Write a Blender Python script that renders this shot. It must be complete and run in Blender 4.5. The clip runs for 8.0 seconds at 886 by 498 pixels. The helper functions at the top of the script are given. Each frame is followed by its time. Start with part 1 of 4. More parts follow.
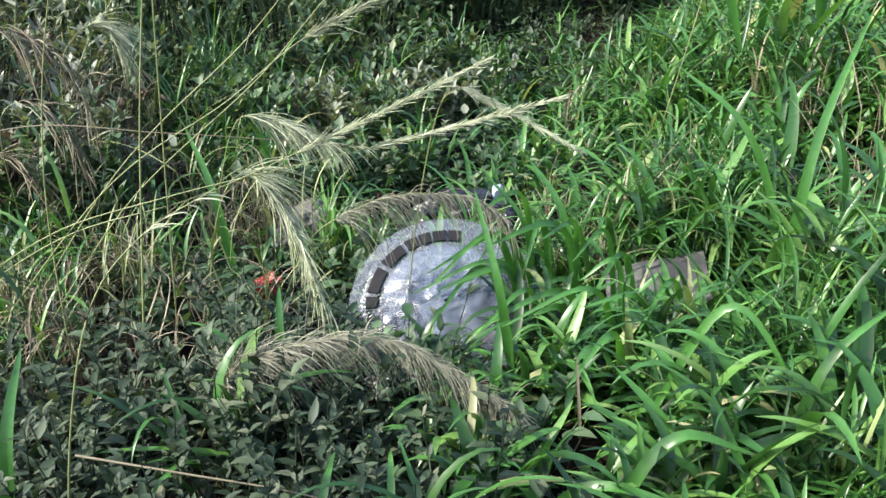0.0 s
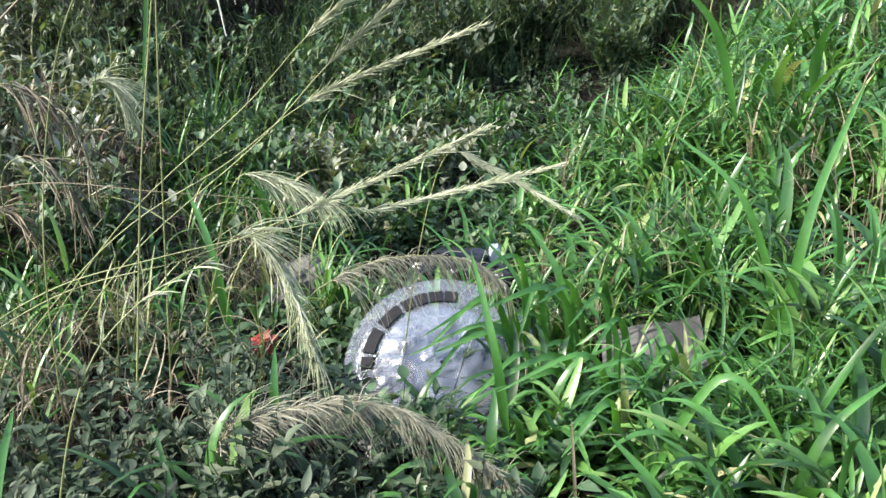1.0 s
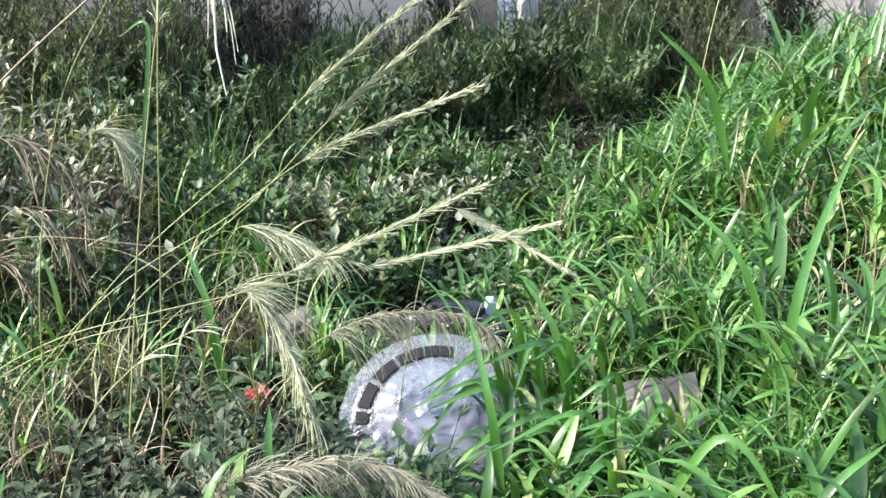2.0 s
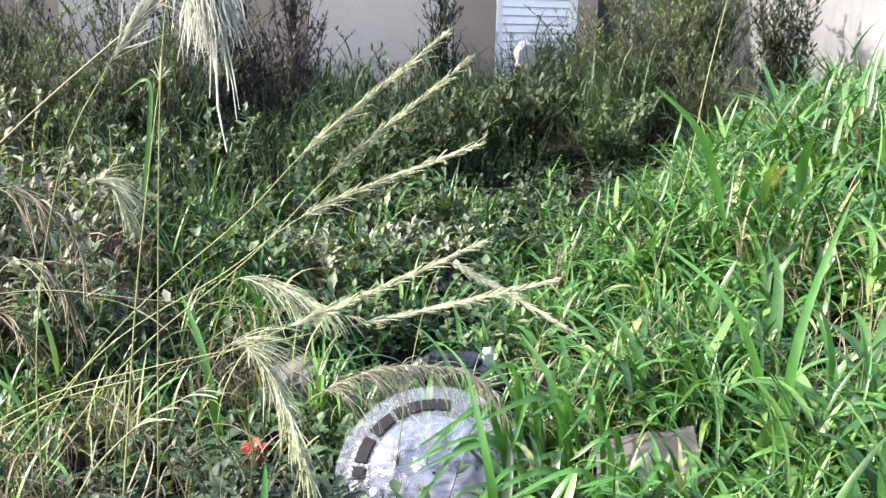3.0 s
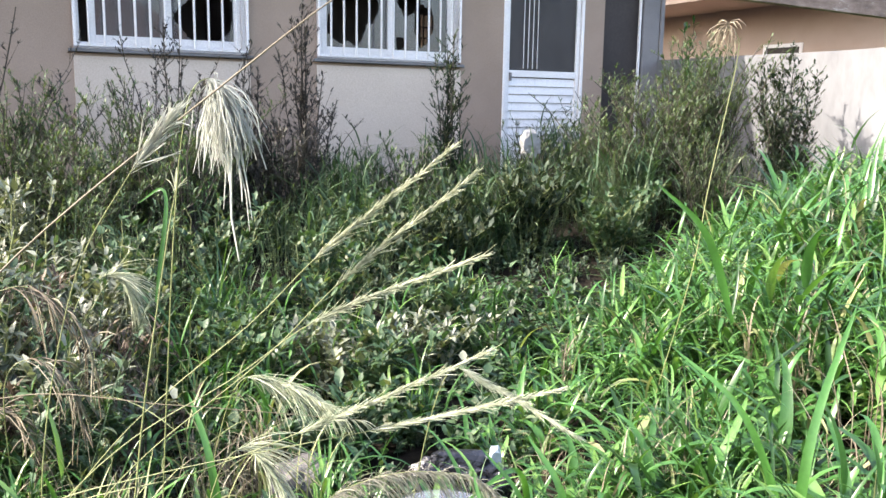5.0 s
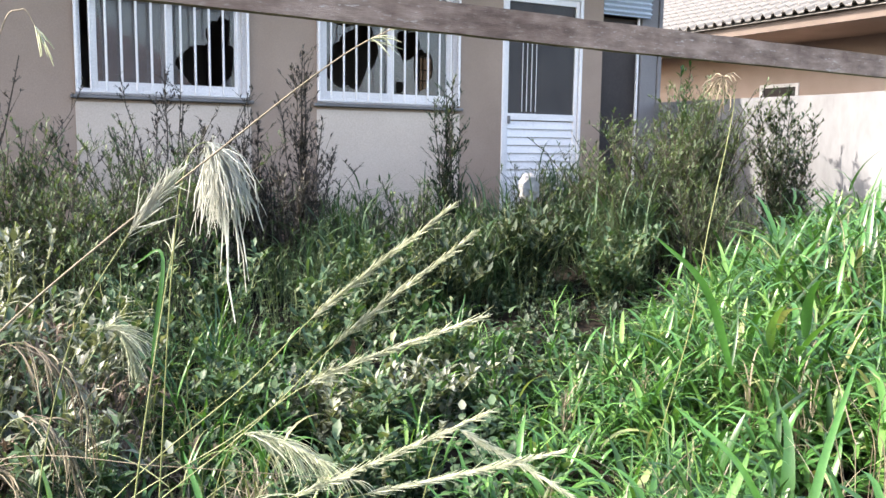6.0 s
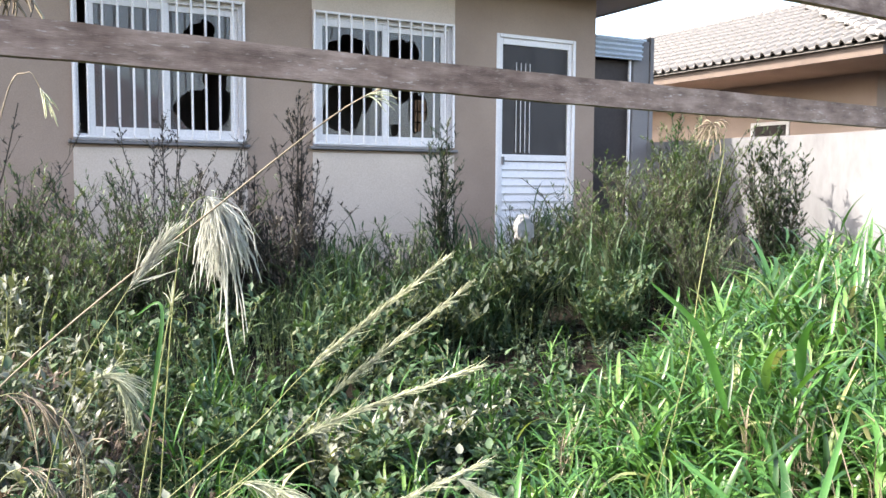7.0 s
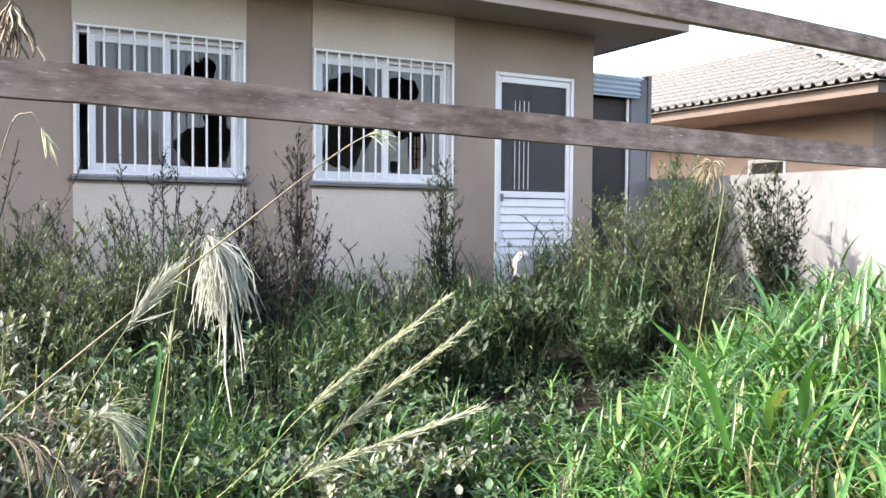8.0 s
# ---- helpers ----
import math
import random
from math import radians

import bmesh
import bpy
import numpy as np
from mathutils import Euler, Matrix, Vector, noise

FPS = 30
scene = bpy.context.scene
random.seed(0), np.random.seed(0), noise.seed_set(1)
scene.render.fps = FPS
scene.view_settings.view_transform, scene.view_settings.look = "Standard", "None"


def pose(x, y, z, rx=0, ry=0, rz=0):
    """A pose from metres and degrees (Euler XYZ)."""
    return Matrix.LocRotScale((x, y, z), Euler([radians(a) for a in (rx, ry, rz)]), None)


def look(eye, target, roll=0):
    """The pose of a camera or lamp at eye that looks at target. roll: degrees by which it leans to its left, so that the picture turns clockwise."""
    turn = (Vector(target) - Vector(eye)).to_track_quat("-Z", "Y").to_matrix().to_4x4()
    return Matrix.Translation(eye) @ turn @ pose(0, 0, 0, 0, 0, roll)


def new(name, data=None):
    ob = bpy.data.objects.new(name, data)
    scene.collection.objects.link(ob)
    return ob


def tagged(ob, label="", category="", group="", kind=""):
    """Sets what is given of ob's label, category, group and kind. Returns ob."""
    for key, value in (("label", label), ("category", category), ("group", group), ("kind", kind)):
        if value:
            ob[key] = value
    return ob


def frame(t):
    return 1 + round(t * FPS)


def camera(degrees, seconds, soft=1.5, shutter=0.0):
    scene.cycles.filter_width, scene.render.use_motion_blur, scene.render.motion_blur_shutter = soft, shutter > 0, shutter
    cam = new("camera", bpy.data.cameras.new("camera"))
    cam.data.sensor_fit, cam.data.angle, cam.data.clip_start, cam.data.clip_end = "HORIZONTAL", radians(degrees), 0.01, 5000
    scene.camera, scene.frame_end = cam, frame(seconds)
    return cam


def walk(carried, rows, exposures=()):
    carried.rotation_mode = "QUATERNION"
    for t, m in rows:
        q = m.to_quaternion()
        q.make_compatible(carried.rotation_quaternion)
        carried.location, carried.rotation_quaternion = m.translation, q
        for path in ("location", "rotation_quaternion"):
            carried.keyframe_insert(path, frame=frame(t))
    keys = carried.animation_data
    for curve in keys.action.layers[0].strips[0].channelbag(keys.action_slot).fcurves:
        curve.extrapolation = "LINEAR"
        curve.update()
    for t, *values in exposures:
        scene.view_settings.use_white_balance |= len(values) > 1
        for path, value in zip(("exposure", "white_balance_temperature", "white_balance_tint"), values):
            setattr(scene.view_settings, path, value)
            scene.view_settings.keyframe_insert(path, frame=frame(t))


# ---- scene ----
cam = camera(55.19, 8.0, soft=1.5)
PATH = [
    (0, pose(-0.4074, -1.5296, 0.5295, 66.643, 0.804, -28.187)),
    (0.5, pose(-0.4048, -1.5277, 0.5464, 68.347, 0.145, -27.986)),
    (1, pose(-0.4056, -1.5235, 0.5601, 69.909, -0.102, -28.097)),
    (1.5, pose(-0.4059, -1.5215, 0.5734, 71.353, -0.289, -28.215)),
    (3, pose(-0.4066, -1.5153, 0.6229, 75.454, -0.776, -28.442)),
    (3.5, pose(-0.4110, -1.5156, 0.6366, 76.633, -0.703, -28.450)),
    (4, pose(-0.4114, -1.5160, 0.6566, 77.767, -0.888, -28.325)),
    (4.5, pose(-0.4172, -1.5168, 0.6692, 79.192, -0.912, -28.169)),
    (6, pose(-0.4047, -1.5096, 0.7352, 83.021, -0.749, -28.041)),
    (6.5, pose(-0.4055, -1.5179, 0.7491, 84.330, -0.575, -28.200)),
    (7, pose(-0.4162, -1.5281, 0.7629, 85.566, -0.320, -28.388)),
    (7.5, pose(-0.4146, -1.5202, 0.7722, 86.751, -0.397, -28.410)),
    (8, pose(-0.4151, -1.5165, 0.7705, 87.971, -0.413, -28.489)),
]
walk(cam, PATH, exposures=[(0, 2.02, 6500, 4), (1.5, 2.30, 6600, 7), (3.5, 2.60, 6800, 12), (8, 2.64, 6850, 13)])

# ---- light ----
SUN_TO = Vector((-0.70, 0.17, 0.69)).normalized()
world = bpy.data.worlds.new("sky")
scene.world = world
world.use_nodes = True
wn = world.node_tree
sky = wn.nodes.new("ShaderNodeTexSky")
sky.sky_type = "NISHITA"
sky.sun_disc = False
sky.sun_elevation = math.asin(SUN_TO.z)
sky.sun_rotation = math.atan2(SUN_TO.x, SUN_TO.y)
sky.dust_density = 3.0
wn.nodes["Background"].inputs[1].default_value = 0.15
wn.links.new(sky.outputs[0], wn.nodes["Background"].inputs[0])
sun = new("sun", bpy.data.lights.new("sun", "SUN"))
sun.data.energy, sun.data.angle, sun.data.color = 2.75, radians(0.6), (1.0, 0.95, 0.87)
sun.matrix_world = look(SUN_TO * 30, (0, 0, 0))


# ---- materials ----
def base_mat(name):
    m = bpy.data.materials.new(name)
    m.use_nodes = True
    nt = m.node_tree
    return m, nt, nt.nodes["Principled BSDF"]


def coords(nt, scale=(1, 1, 1)):
    geo = nt.nodes.new("ShaderNodeNewGeometry")
    mp = nt.nodes.new("ShaderNodeMapping")
    mp.inputs["Scale"].default_value = scale
    nt.links.new(geo.outputs["Position"], mp.inputs[0])
    return mp.outputs[0]


def noise_node(nt, vec, scale, detail=5.0, rough=0.6):
    n = nt.nodes.new("ShaderNodeTexNoise")
    n.inputs["Scale"].default_value, n.inputs["Detail"].default_value = scale, detail
    n.inputs["Roughness"].default_value = rough
    nt.links.new(vec, n.inputs["Vector"])
    return n.outputs[0]


def ramp(nt, fac, stops):
    r = nt.nodes.new("ShaderNodeValToRGB")
    els = r.color_ramp.elements
    while len(els) < len(stops):
        els.new(0.5)
    for e, (p, c) in zip(els, stops):
        e.position, e.color = p, (*c, 1)
    nt.links.new(fac, r.inputs[0])
    return r.outputs[0]


def mix(nt, fac, a, b, kind="MIX"):
    n = nt.nodes.new("ShaderNodeMix")
    n.data_type, n.blend_type = "RGBA", kind
    for sock, v in ((n.inputs[0], fac), (n.inputs[6], a), (n.inputs[7], b)):
        if isinstance(v, (int, float)):
            sock.default_value = v
        elif isinstance(v, tuple):
            sock.default_value = (*v, 1)
        else:
            nt.links.new(v, sock)
    return n.outputs[2]


def bump(nt, bsdf, height, strength, dist=0.01):
    b = nt.nodes.new("ShaderNodeBump")
    b.inputs["Strength"].default_value, b.inputs["Distance"].default_value = strength, dist
    nt.links.new(height, b.inputs["Height"])
    nt.links.new(b.outputs[0], bsdf.inputs["Normal"])


def surface_mat(name, dark, light, coarse=3.0, fine=60.0, rough=0.85, relief=0.3, stretch=(1, 1, 1), metal=0.0, spec=0.5):
    m, nt, p = base_mat(name)
    v = coords(nt, stretch)
    a = noise_node(nt, v, coarse)
    b = noise_node(nt, v, fine)
    c = ramp(nt, a, [(0.3, dark), (0.7, light)])
    g = ramp(nt, b, [(0.25, (0.72, 0.72, 0.72)), (0.75, (1.0, 1.0, 1.0))])
    nt.links.new(mix(nt, 1.0, c, g, "MULTIPLY"), p.inputs["Base Color"])
    p.inputs["Roughness"].default_value, p.inputs["Metallic"].default_value = rough, metal
    p.inputs["Specular IOR Level"].default_value = spec
    bump(nt, p, b, relief, 0.004)
    return m


def leaf_mat(name, stops, through_share=0.35, rough=0.42, patch=2.2, spec=0.5, glow=(1.25, 1.3, 0.5)):
    """Blades and leaves: colour by piece, patches over the ground, and light that comes through."""
    m, nt, p = base_mat(name)
    geo = nt.nodes.new("ShaderNodeNewGeometry")
    v = coords(nt)
    c = ramp(nt, geo.outputs["Random Per Island"], stops)
    g = ramp(nt, noise_node(nt, v, patch, 3.0), [(0.3, (0.62, 0.66, 0.6)), (0.7, (1.0, 1.0, 1.0))])
    f = ramp(nt, noise_node(nt, v, 90.0, 3.0), [(0.3, (0.8, 0.8, 0.78)), (0.7, (1.0, 1.0, 1.0))])
    col = mix(nt, 1.0, mix(nt, 1.0, c, g, "MULTIPLY"), f, "MULTIPLY")
    nt.links.new(col, p.inputs["Base Color"])
    p.inputs["Roughness"].default_value = rough
    p.inputs["Specular IOR Level"].default_value = spec
    t = nt.nodes.new("ShaderNodeBsdfTranslucent")
    warm = mix(nt, 1.0, col, glow, "MULTIPLY")
    nt.links.new(warm, t.inputs[0])
    ms = nt.nodes.new("ShaderNodeMixShader")
    ms.inputs[0].default_value = through_share
    nt.links.new(p.outputs[0], ms.inputs[1])
    nt.links.new(t.outputs[0], ms.inputs[2])
    nt.links.new(ms.outputs[0], nt.nodes["Material Output"].inputs[0])
    return m


def glass_mat(name, tint, rough, clear):
    m, nt, p = base_mat(name)
    p.inputs["Base Color"].default_value = (*tint, 1)
    p.inputs["Transmission Weight"].default_value = clear
    p.inputs["Roughness"].default_value = rough
    p.inputs["IOR"].default_value = 1.45
    return m


# near-black: shade between plants and in the hollow is put into the colour
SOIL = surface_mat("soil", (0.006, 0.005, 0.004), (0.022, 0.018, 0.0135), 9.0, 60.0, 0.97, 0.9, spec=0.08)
TAUPE = surface_mat("taupe_render", (0.285, 0.206, 0.155), (0.37, 0.272, 0.207), 1.3, 160.0, 0.9, 0.25)
CREAM = surface_mat("cream_render", (0.54, 0.44, 0.357), (0.64, 0.53, 0.435), 1.1, 160.0, 0.9, 0.25)
FASCIA = surface_mat("fascia_paint", (0.33, 0.235, 0.185), (0.43, 0.315, 0.255), 2.0, 70.0, 0.7, 0.2)
SOFFIT = surface_mat("soffit_paint", (0.28, 0.212, 0.168), (0.34, 0.262, 0.21), 1.5, 90.0, 0.85, 0.2)
ALU = surface_mat("white_aluminium", (0.74, 0.70, 0.68), (0.84, 0.80, 0.78), 3.0, 80.0, 0.4, 0.05)
SILL = surface_mat("grey_stone_sill", (0.10, 0.095, 0.095), (0.18, 0.172, 0.17), 6.0, 140.0, 0.6, 0.2)
ROOM = surface_mat("room_plaster", (0.15, 0.135, 0.12), (0.22, 0.2, 0.18), 1.5, 50.0, 0.9, 0.1)
# dark brown; across the side passage its colour stands for deep shade
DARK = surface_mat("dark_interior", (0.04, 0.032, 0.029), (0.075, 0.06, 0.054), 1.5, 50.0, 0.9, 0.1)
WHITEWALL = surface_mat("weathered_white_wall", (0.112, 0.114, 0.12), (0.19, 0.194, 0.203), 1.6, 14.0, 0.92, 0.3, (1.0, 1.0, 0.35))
BROWNWALL = surface_mat("tan_render", (0.38, 0.285, 0.228), (0.47, 0.36, 0.295), 1.0, 120.0, 0.9, 0.2)
TILE = surface_mat("roof_tile_clay", (0.14, 0.134, 0.124), (0.20, 0.192, 0.18), 9.0, 60.0, 0.85, 0.3)
def board_mat():
    m, nt, p = base_mat("weathered_board")
    v = coords(nt, (1.6, 4.0, 7.0))
    c = ramp(nt, noise_node(nt, v, 11.0, 6.0), [(0.3, (0.15, 0.104, 0.077)), (0.5, (0.275, 0.196, 0.15)), (0.72, (0.39, 0.29, 0.228))])
    flecks = ramp(nt, noise_node(nt, coords(nt, (3.0, 4.0, 14.0)), 19.0, 3.0), [(0.60, (0.0, 0.0, 0.0)), (0.72, (1.0, 1.0, 1.0))])
    stains = ramp(nt, noise_node(nt, coords(nt, (1.0, 1.0, 1.0)), 12.0, 4.0), [(0.35, (0.55, 0.5, 0.48)), (0.65, (1.0, 1.0, 1.0))])
    col = mix(nt, 1.0, mix(nt, flecks, c, (0.46, 0.40, 0.34)), stains, "MULTIPLY")
    nt.links.new(col, p.inputs["Base Color"])
    p.inputs["Roughness"].default_value = 0.9
    bump(nt, p, noise_node(nt, coords(nt, (2.0, 4.0, 16.0)), 45.0), 0.6, 0.002)
    return m


BOARD = board_mat()
ORANGE = surface_mat("orange_tile", (0.24, 0.095, 0.06), (0.34, 0.14, 0.09), 4.0, 30.0, 0.85, 0.3)
GALV = surface_mat("galvanised_sheet", (0.45, 0.50, 0.55), (0.60, 0.65, 0.70), 3.0, 60.0, 0.45, 0.1, (1, 1, 1), 0.3)
NEIGHBOUR_TRIM = surface_mat("tan_trim", (0.092, 0.068, 0.054), (0.13, 0.099, 0.08), 2.0, 60.0, 0.8, 0.2)
GREYPOST = surface_mat("grey_render_post", (0.17, 0.155, 0.15), (0.245, 0.225, 0.215), 2.0, 90.0, 0.9, 0.3)
GLASS = glass_mat("window_glass", (0.34, 0.32, 0.315), 0.03, 0.72)
GRASS = leaf_mat("grass_green", [(0.0, (0.018, 0.05, 0.014)), (0.4, (0.045, 0.135, 0.032)), (0.75, (0.084, 0.21, 0.048)), (0.93, (0.165, 0.29, 0.08)), (1.0, (0.34, 0.32, 0.18))], 0.28, 0.35, 3.2, 0.52, (1.15, 1.22, 0.5))
WEED = leaf_mat("weed_leaf", [(0.0, (0.025, 0.06, 0.028)), (0.5, (0.055, 0.105, 0.05)), (0.9, (0.10, 0.16, 0.085)), (1.0, (0.19, 0.21, 0.12))], 0.28, 0.52, 3.0, 0.4)
BRIGHT = leaf_mat("bright_blade", [(0.0, (0.035, 0.125, 0.028)), (0.6, (0.07, 0.20, 0.042)), (1.0, (0.14, 0.28, 0.07))], 0.36, 0.30, 9.0, 0.6, (1.3, 1.25, 0.4))
PALE = leaf_mat("pale_dusty_leaf", [(0.0, (0.075, 0.09, 0.062)), (0.5, (0.165, 0.185, 0.138)), (1.0, (0.30, 0.31, 0.25))], 0.25, 0.42, 4.0)
# dull leaves; in the hollow this dark green also stands for shade
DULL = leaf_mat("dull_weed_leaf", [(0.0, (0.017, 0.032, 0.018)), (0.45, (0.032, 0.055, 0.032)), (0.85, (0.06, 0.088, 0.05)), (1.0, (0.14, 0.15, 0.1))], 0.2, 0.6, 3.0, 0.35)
SHRUB = leaf_mat("shrub_leaf", [(0.0, (0.036, 0.066, 0.028)), (0.6, (0.085, 0.13, 0.058)), (1.0, (0.185, 0.23, 0.12))], 0.30, 0.6)
PURPLE = leaf_mat("dry_shrub_leaf", [(0.0, (0.035, 0.03, 0.03)), (0.6, (0.07, 0.06, 0.055)), (1.0, (0.12, 0.11, 0.085))], 0.2, 0.7, glow=(1.1, 1.05, 0.9))
DRYLEAF = leaf_mat("withered_leaf", [(0.0, (0.07, 0.045, 0.032)), (0.6, (0.16, 0.115, 0.085)), (1.0, (0.30, 0.24, 0.18))], 0.2, 0.75, glow=(1.1, 1.0, 0.85))
STRAW = leaf_mat("straw", [(0.0, (0.13, 0.095, 0.065)), (0.6, (0.27, 0.22, 0.155)), (1.0, (0.45, 0.40, 0.30))], 0.25, 0.6, glow=(1.1, 1.05, 0.9))
STEM = leaf_mat("green_stem", [(0.0, (0.16, 0.19, 0.07)), (1.0, (0.30, 0.31, 0.14))], 0.15, 0.5)
TWIG = leaf_mat("dark_twig", [(0.0, (0.035, 0.028, 0.022)), (1.0, (0.09, 0.07, 0.055))], 0.05, 0.8)
PLUME = leaf_mat("plume_hair", [(0.0, (0.42, 0.45, 0.29)), (0.6, (0.56, 0.585, 0.42)), (1.0, (0.74, 0.74, 0.6))], 0.35, 0.6, glow=(1.1, 1.05, 0.9))
GREYHAIR = leaf_mat("grey_plume_hair", [(0.0, (0.24, 0.22, 0.165)), (0.6, (0.37, 0.345, 0.27)), (1.0, (0.54, 0.51, 0.42))], 0.3, 0.65, glow=(1.1, 1.05, 0.9))


def dusty_mat():
    """Old glass under a film of grey dirt: half of what is behind it still shows."""
    m, nt, p = base_mat("dusty_glass")
    v = coords(nt, (1.0, 1.0, 0.5))
    nt.links.new(ramp(nt, noise_node(nt, v, 9.0), [(0.3, (0.035, 0.031, 0.03)), (0.7, (0.075, 0.067, 0.064))]), p.inputs["Base Color"])
    p.inputs["Roughness"].default_value, p.inputs["Specular IOR Level"].default_value = 0.5, 0.25
    t = nt.nodes.new("ShaderNodeBsdfTransparent")
    ms = nt.nodes.new("ShaderNodeMixShader")
    ms.inputs[0].default_value = 0.4
    nt.links.new(p.outputs[0], ms.inputs[1])
    nt.links.new(t.outputs[0], ms.inputs[2])
    nt.links.new(ms.outputs[0], nt.nodes["Material Output"].inputs[0])
    return m


DUSTY = dusty_mat()
SILK = leaf_mat("silky_plume", [(0.0, (0.78, 0.76, 0.74)), (1.0, (0.92, 0.91, 0.9))], 0.6, 0.5, glow=(1.05, 1.04, 1.02))


# ---- builders ----
def mesh_from(name, verts, faces):
    me = bpy.data.meshes.new(name)
    me.from_pydata(verts, [], faces)
    me.update()
    return me


def quads_mesh(name, V, Q):
    """A mesh from arrays of points and four-sided faces."""
    me = bpy.data.meshes.new(name)
    me.vertices.add(len(V))
    me.vertices.foreach_set("co", np.asarray(V, dtype=np.float32).ravel())
    me.loops.add(Q.size)
    me.loops.foreach_set("vertex_index", Q.astype(np.int32).ravel())
    me.polygons.add(len(Q))
    me.polygons.foreach_set("loop_start", np.arange(0, Q.size, 4, dtype=np.int32))
    me.polygons.foreach_set("use_smooth", np.ones(len(Q), dtype=bool))
    me.update(calc_edges=True)
    return me


def empty(name, at=(0, 0, 0)):
    ob = new(name)
    ob.location = at
    ob.empty_display_size = 0.1
    return ob


def part(name, data, material, parent=None, label=""):
    """Link a bmesh or a mesh as one object, in world places, under a thing or a part."""
    if isinstance(data, bmesh.types.BMesh):
        me = bpy.data.meshes.new(name)
        data.to_mesh(me)
        data.free()
    else:
        me = data
    me.materials.append(material)
    ob = new(name, me)
    if parent:
        bpy.context.view_layer.update()
        ob.parent = parent
        up = parent
        off = Vector((0, 0, 0))
        while up:
            off += Vector(up.location)
            up = up.parent
        ob.location = -off
    if label:
        tagged(ob, label)
    return ob


def boxes(specs, bevel=0.0):
    """A bmesh of boxes (x0, x1, y0, y1, z0, z1)."""
    bm = bmesh.new()
    for x0, x1, y0, y1, z0, z1 in specs:
        m = Matrix.Translation(((x0 + x1) / 2, (y0 + y1) / 2, (z0 + z1) / 2)) @ Matrix.Diagonal((x1 - x0, y1 - y0, z1 - z0, 1))
        bmesh.ops.create_cube(bm, size=1.0, matrix=m)
    if bevel:
        bmesh.ops.bevel(bm, geom=bm.edges[:], offset=bevel, segments=1, affect="EDGES", profile=0.5)
    return bm


def sweep(paths, radii, sides=4):
    """Tubes along many paths (n, k, 3), with a radius for each path and step (n, k)."""
    P = np.asarray(paths, dtype=float)
    n, k, _ = P.shape
    R = np.broadcast_to(np.asarray(radii, dtype=float), (n, k))
    T = np.gradient(P, axis=1)
    T /= np.linalg.norm(T, axis=2, keepdims=True) + 1e-9
    ref = np.where(np.abs(T[..., 2:3]) > 0.9, np.array([1.0, 0, 0]), np.array([0, 0, 1.0]))
    A = np.cross(T, ref)
    A /= np.linalg.norm(A, axis=2, keepdims=True) + 1e-9
    B = np.cross(T, A)
    ang = np.arange(sides) * 2 * np.pi / sides
    V = P[:, :, None] + R[:, :, None, None] * (np.cos(ang)[:, None] * A[:, :, None] + np.sin(ang)[:, None] * B[:, :, None])
    base = (np.arange(n) * k * sides)[:, None, None] + (np.arange(k - 1) * sides)[None, :, None]
    j = np.arange(sides)[None, None, :]
    j2 = (np.arange(sides) + 1) % sides
    Q = np.stack([base + j, base + j2[None, None], base + sides + j2[None, None], base + sides + j], -1).reshape(-1, 4)
    return V.reshape(-1, 3), Q


def ribbons(root, azim, length, width, tilt, bend, segs=6, fold=0.25, power=1.4, twist=0.0, fat=0.35):
    """Folded, tapering blades or leaves. Angles in radians from upright; bend is how far the tip droops beyond tilt."""
    n = len(root)
    s = np.linspace(0, 1, segs + 1)
    th = tilt[:, None] + bend[:, None] * s[None] ** power
    az = azim[:, None] + twist * s[None]
    step = length[:, None] / segs
    d = np.stack([np.sin(th) * np.cos(az), np.sin(th) * np.sin(az), np.cos(th)], -1)
    mid = (d[:, :-1] + d[:, 1:]) / 2 * step[..., None]
    C = np.concatenate([root[:, None], root[:, None] + np.cumsum(mid, axis=1)], 1)
    side = np.stack([-np.sin(az), np.cos(az), np.zeros_like(az)], -1) * np.ones((n, segs + 1, 1))
    up = np.cross(side, d)
    prof = np.minimum(1.0, 0.35 + s / fat) * (1 - s) ** 0.6
    prof[-1] = 0.02
    h = width[:, None] * prof[None] / 2
    L = C + side * h[..., None] - up * (h * fold)[..., None]
    Rr = C - side * h[..., None] - up * (h * fold)[..., None]
    V = np.stack([L, C, Rr], 2).reshape(-1, 3)
    base = (np.arange(n) * (segs + 1) * 3)[:, None] + (np.arange(segs) * 3)[None]
    q1 = np.stack([base, base + 1, base + 4, base + 3], -1)
    q2 = np.stack([base + 1, base + 2, base + 5, base + 4], -1)
    return V, np.concatenate([q1, q2], 1).reshape(-1, 4)


def joined(*pairs):
    Vs, Qs, o = [], [], 0
    for V, Q in pairs:
        Vs.append(V)
        Qs.append(Q + o)
        o += len(V)
    return np.concatenate(Vs), np.concatenate(Qs)


def smooth(a):
    a = np.clip(a, 0, 1)
    return a * a * (3 - 2 * a)


def terrain(x, y):
    """Height of the yard's ground: rises to the house and to the mound under the tall grass."""
    x, y = np.asarray(x, dtype=float), np.asarray(y, dtype=float)
    near = smooth((y - 0.9) / 3.4) * 0.28 * smooth((9 - np.abs(y)) / 3)
    mound = smooth((x - 0.9 - 0.35 * (y - 0.5)) / 2.2) * 0.20 * smooth((5.4 - x) / 0.8 + 0.2) * smooth((8 - np.abs(y)) / 2)
    return -0.5 + near + mound + 0.02 * np.sin(3.1 * x + 1.3) * np.cos(2.7 * y)


def grounded(x, y, dz=0.0):
    return np.stack([x, y, terrain(x, y) + dz], -1)


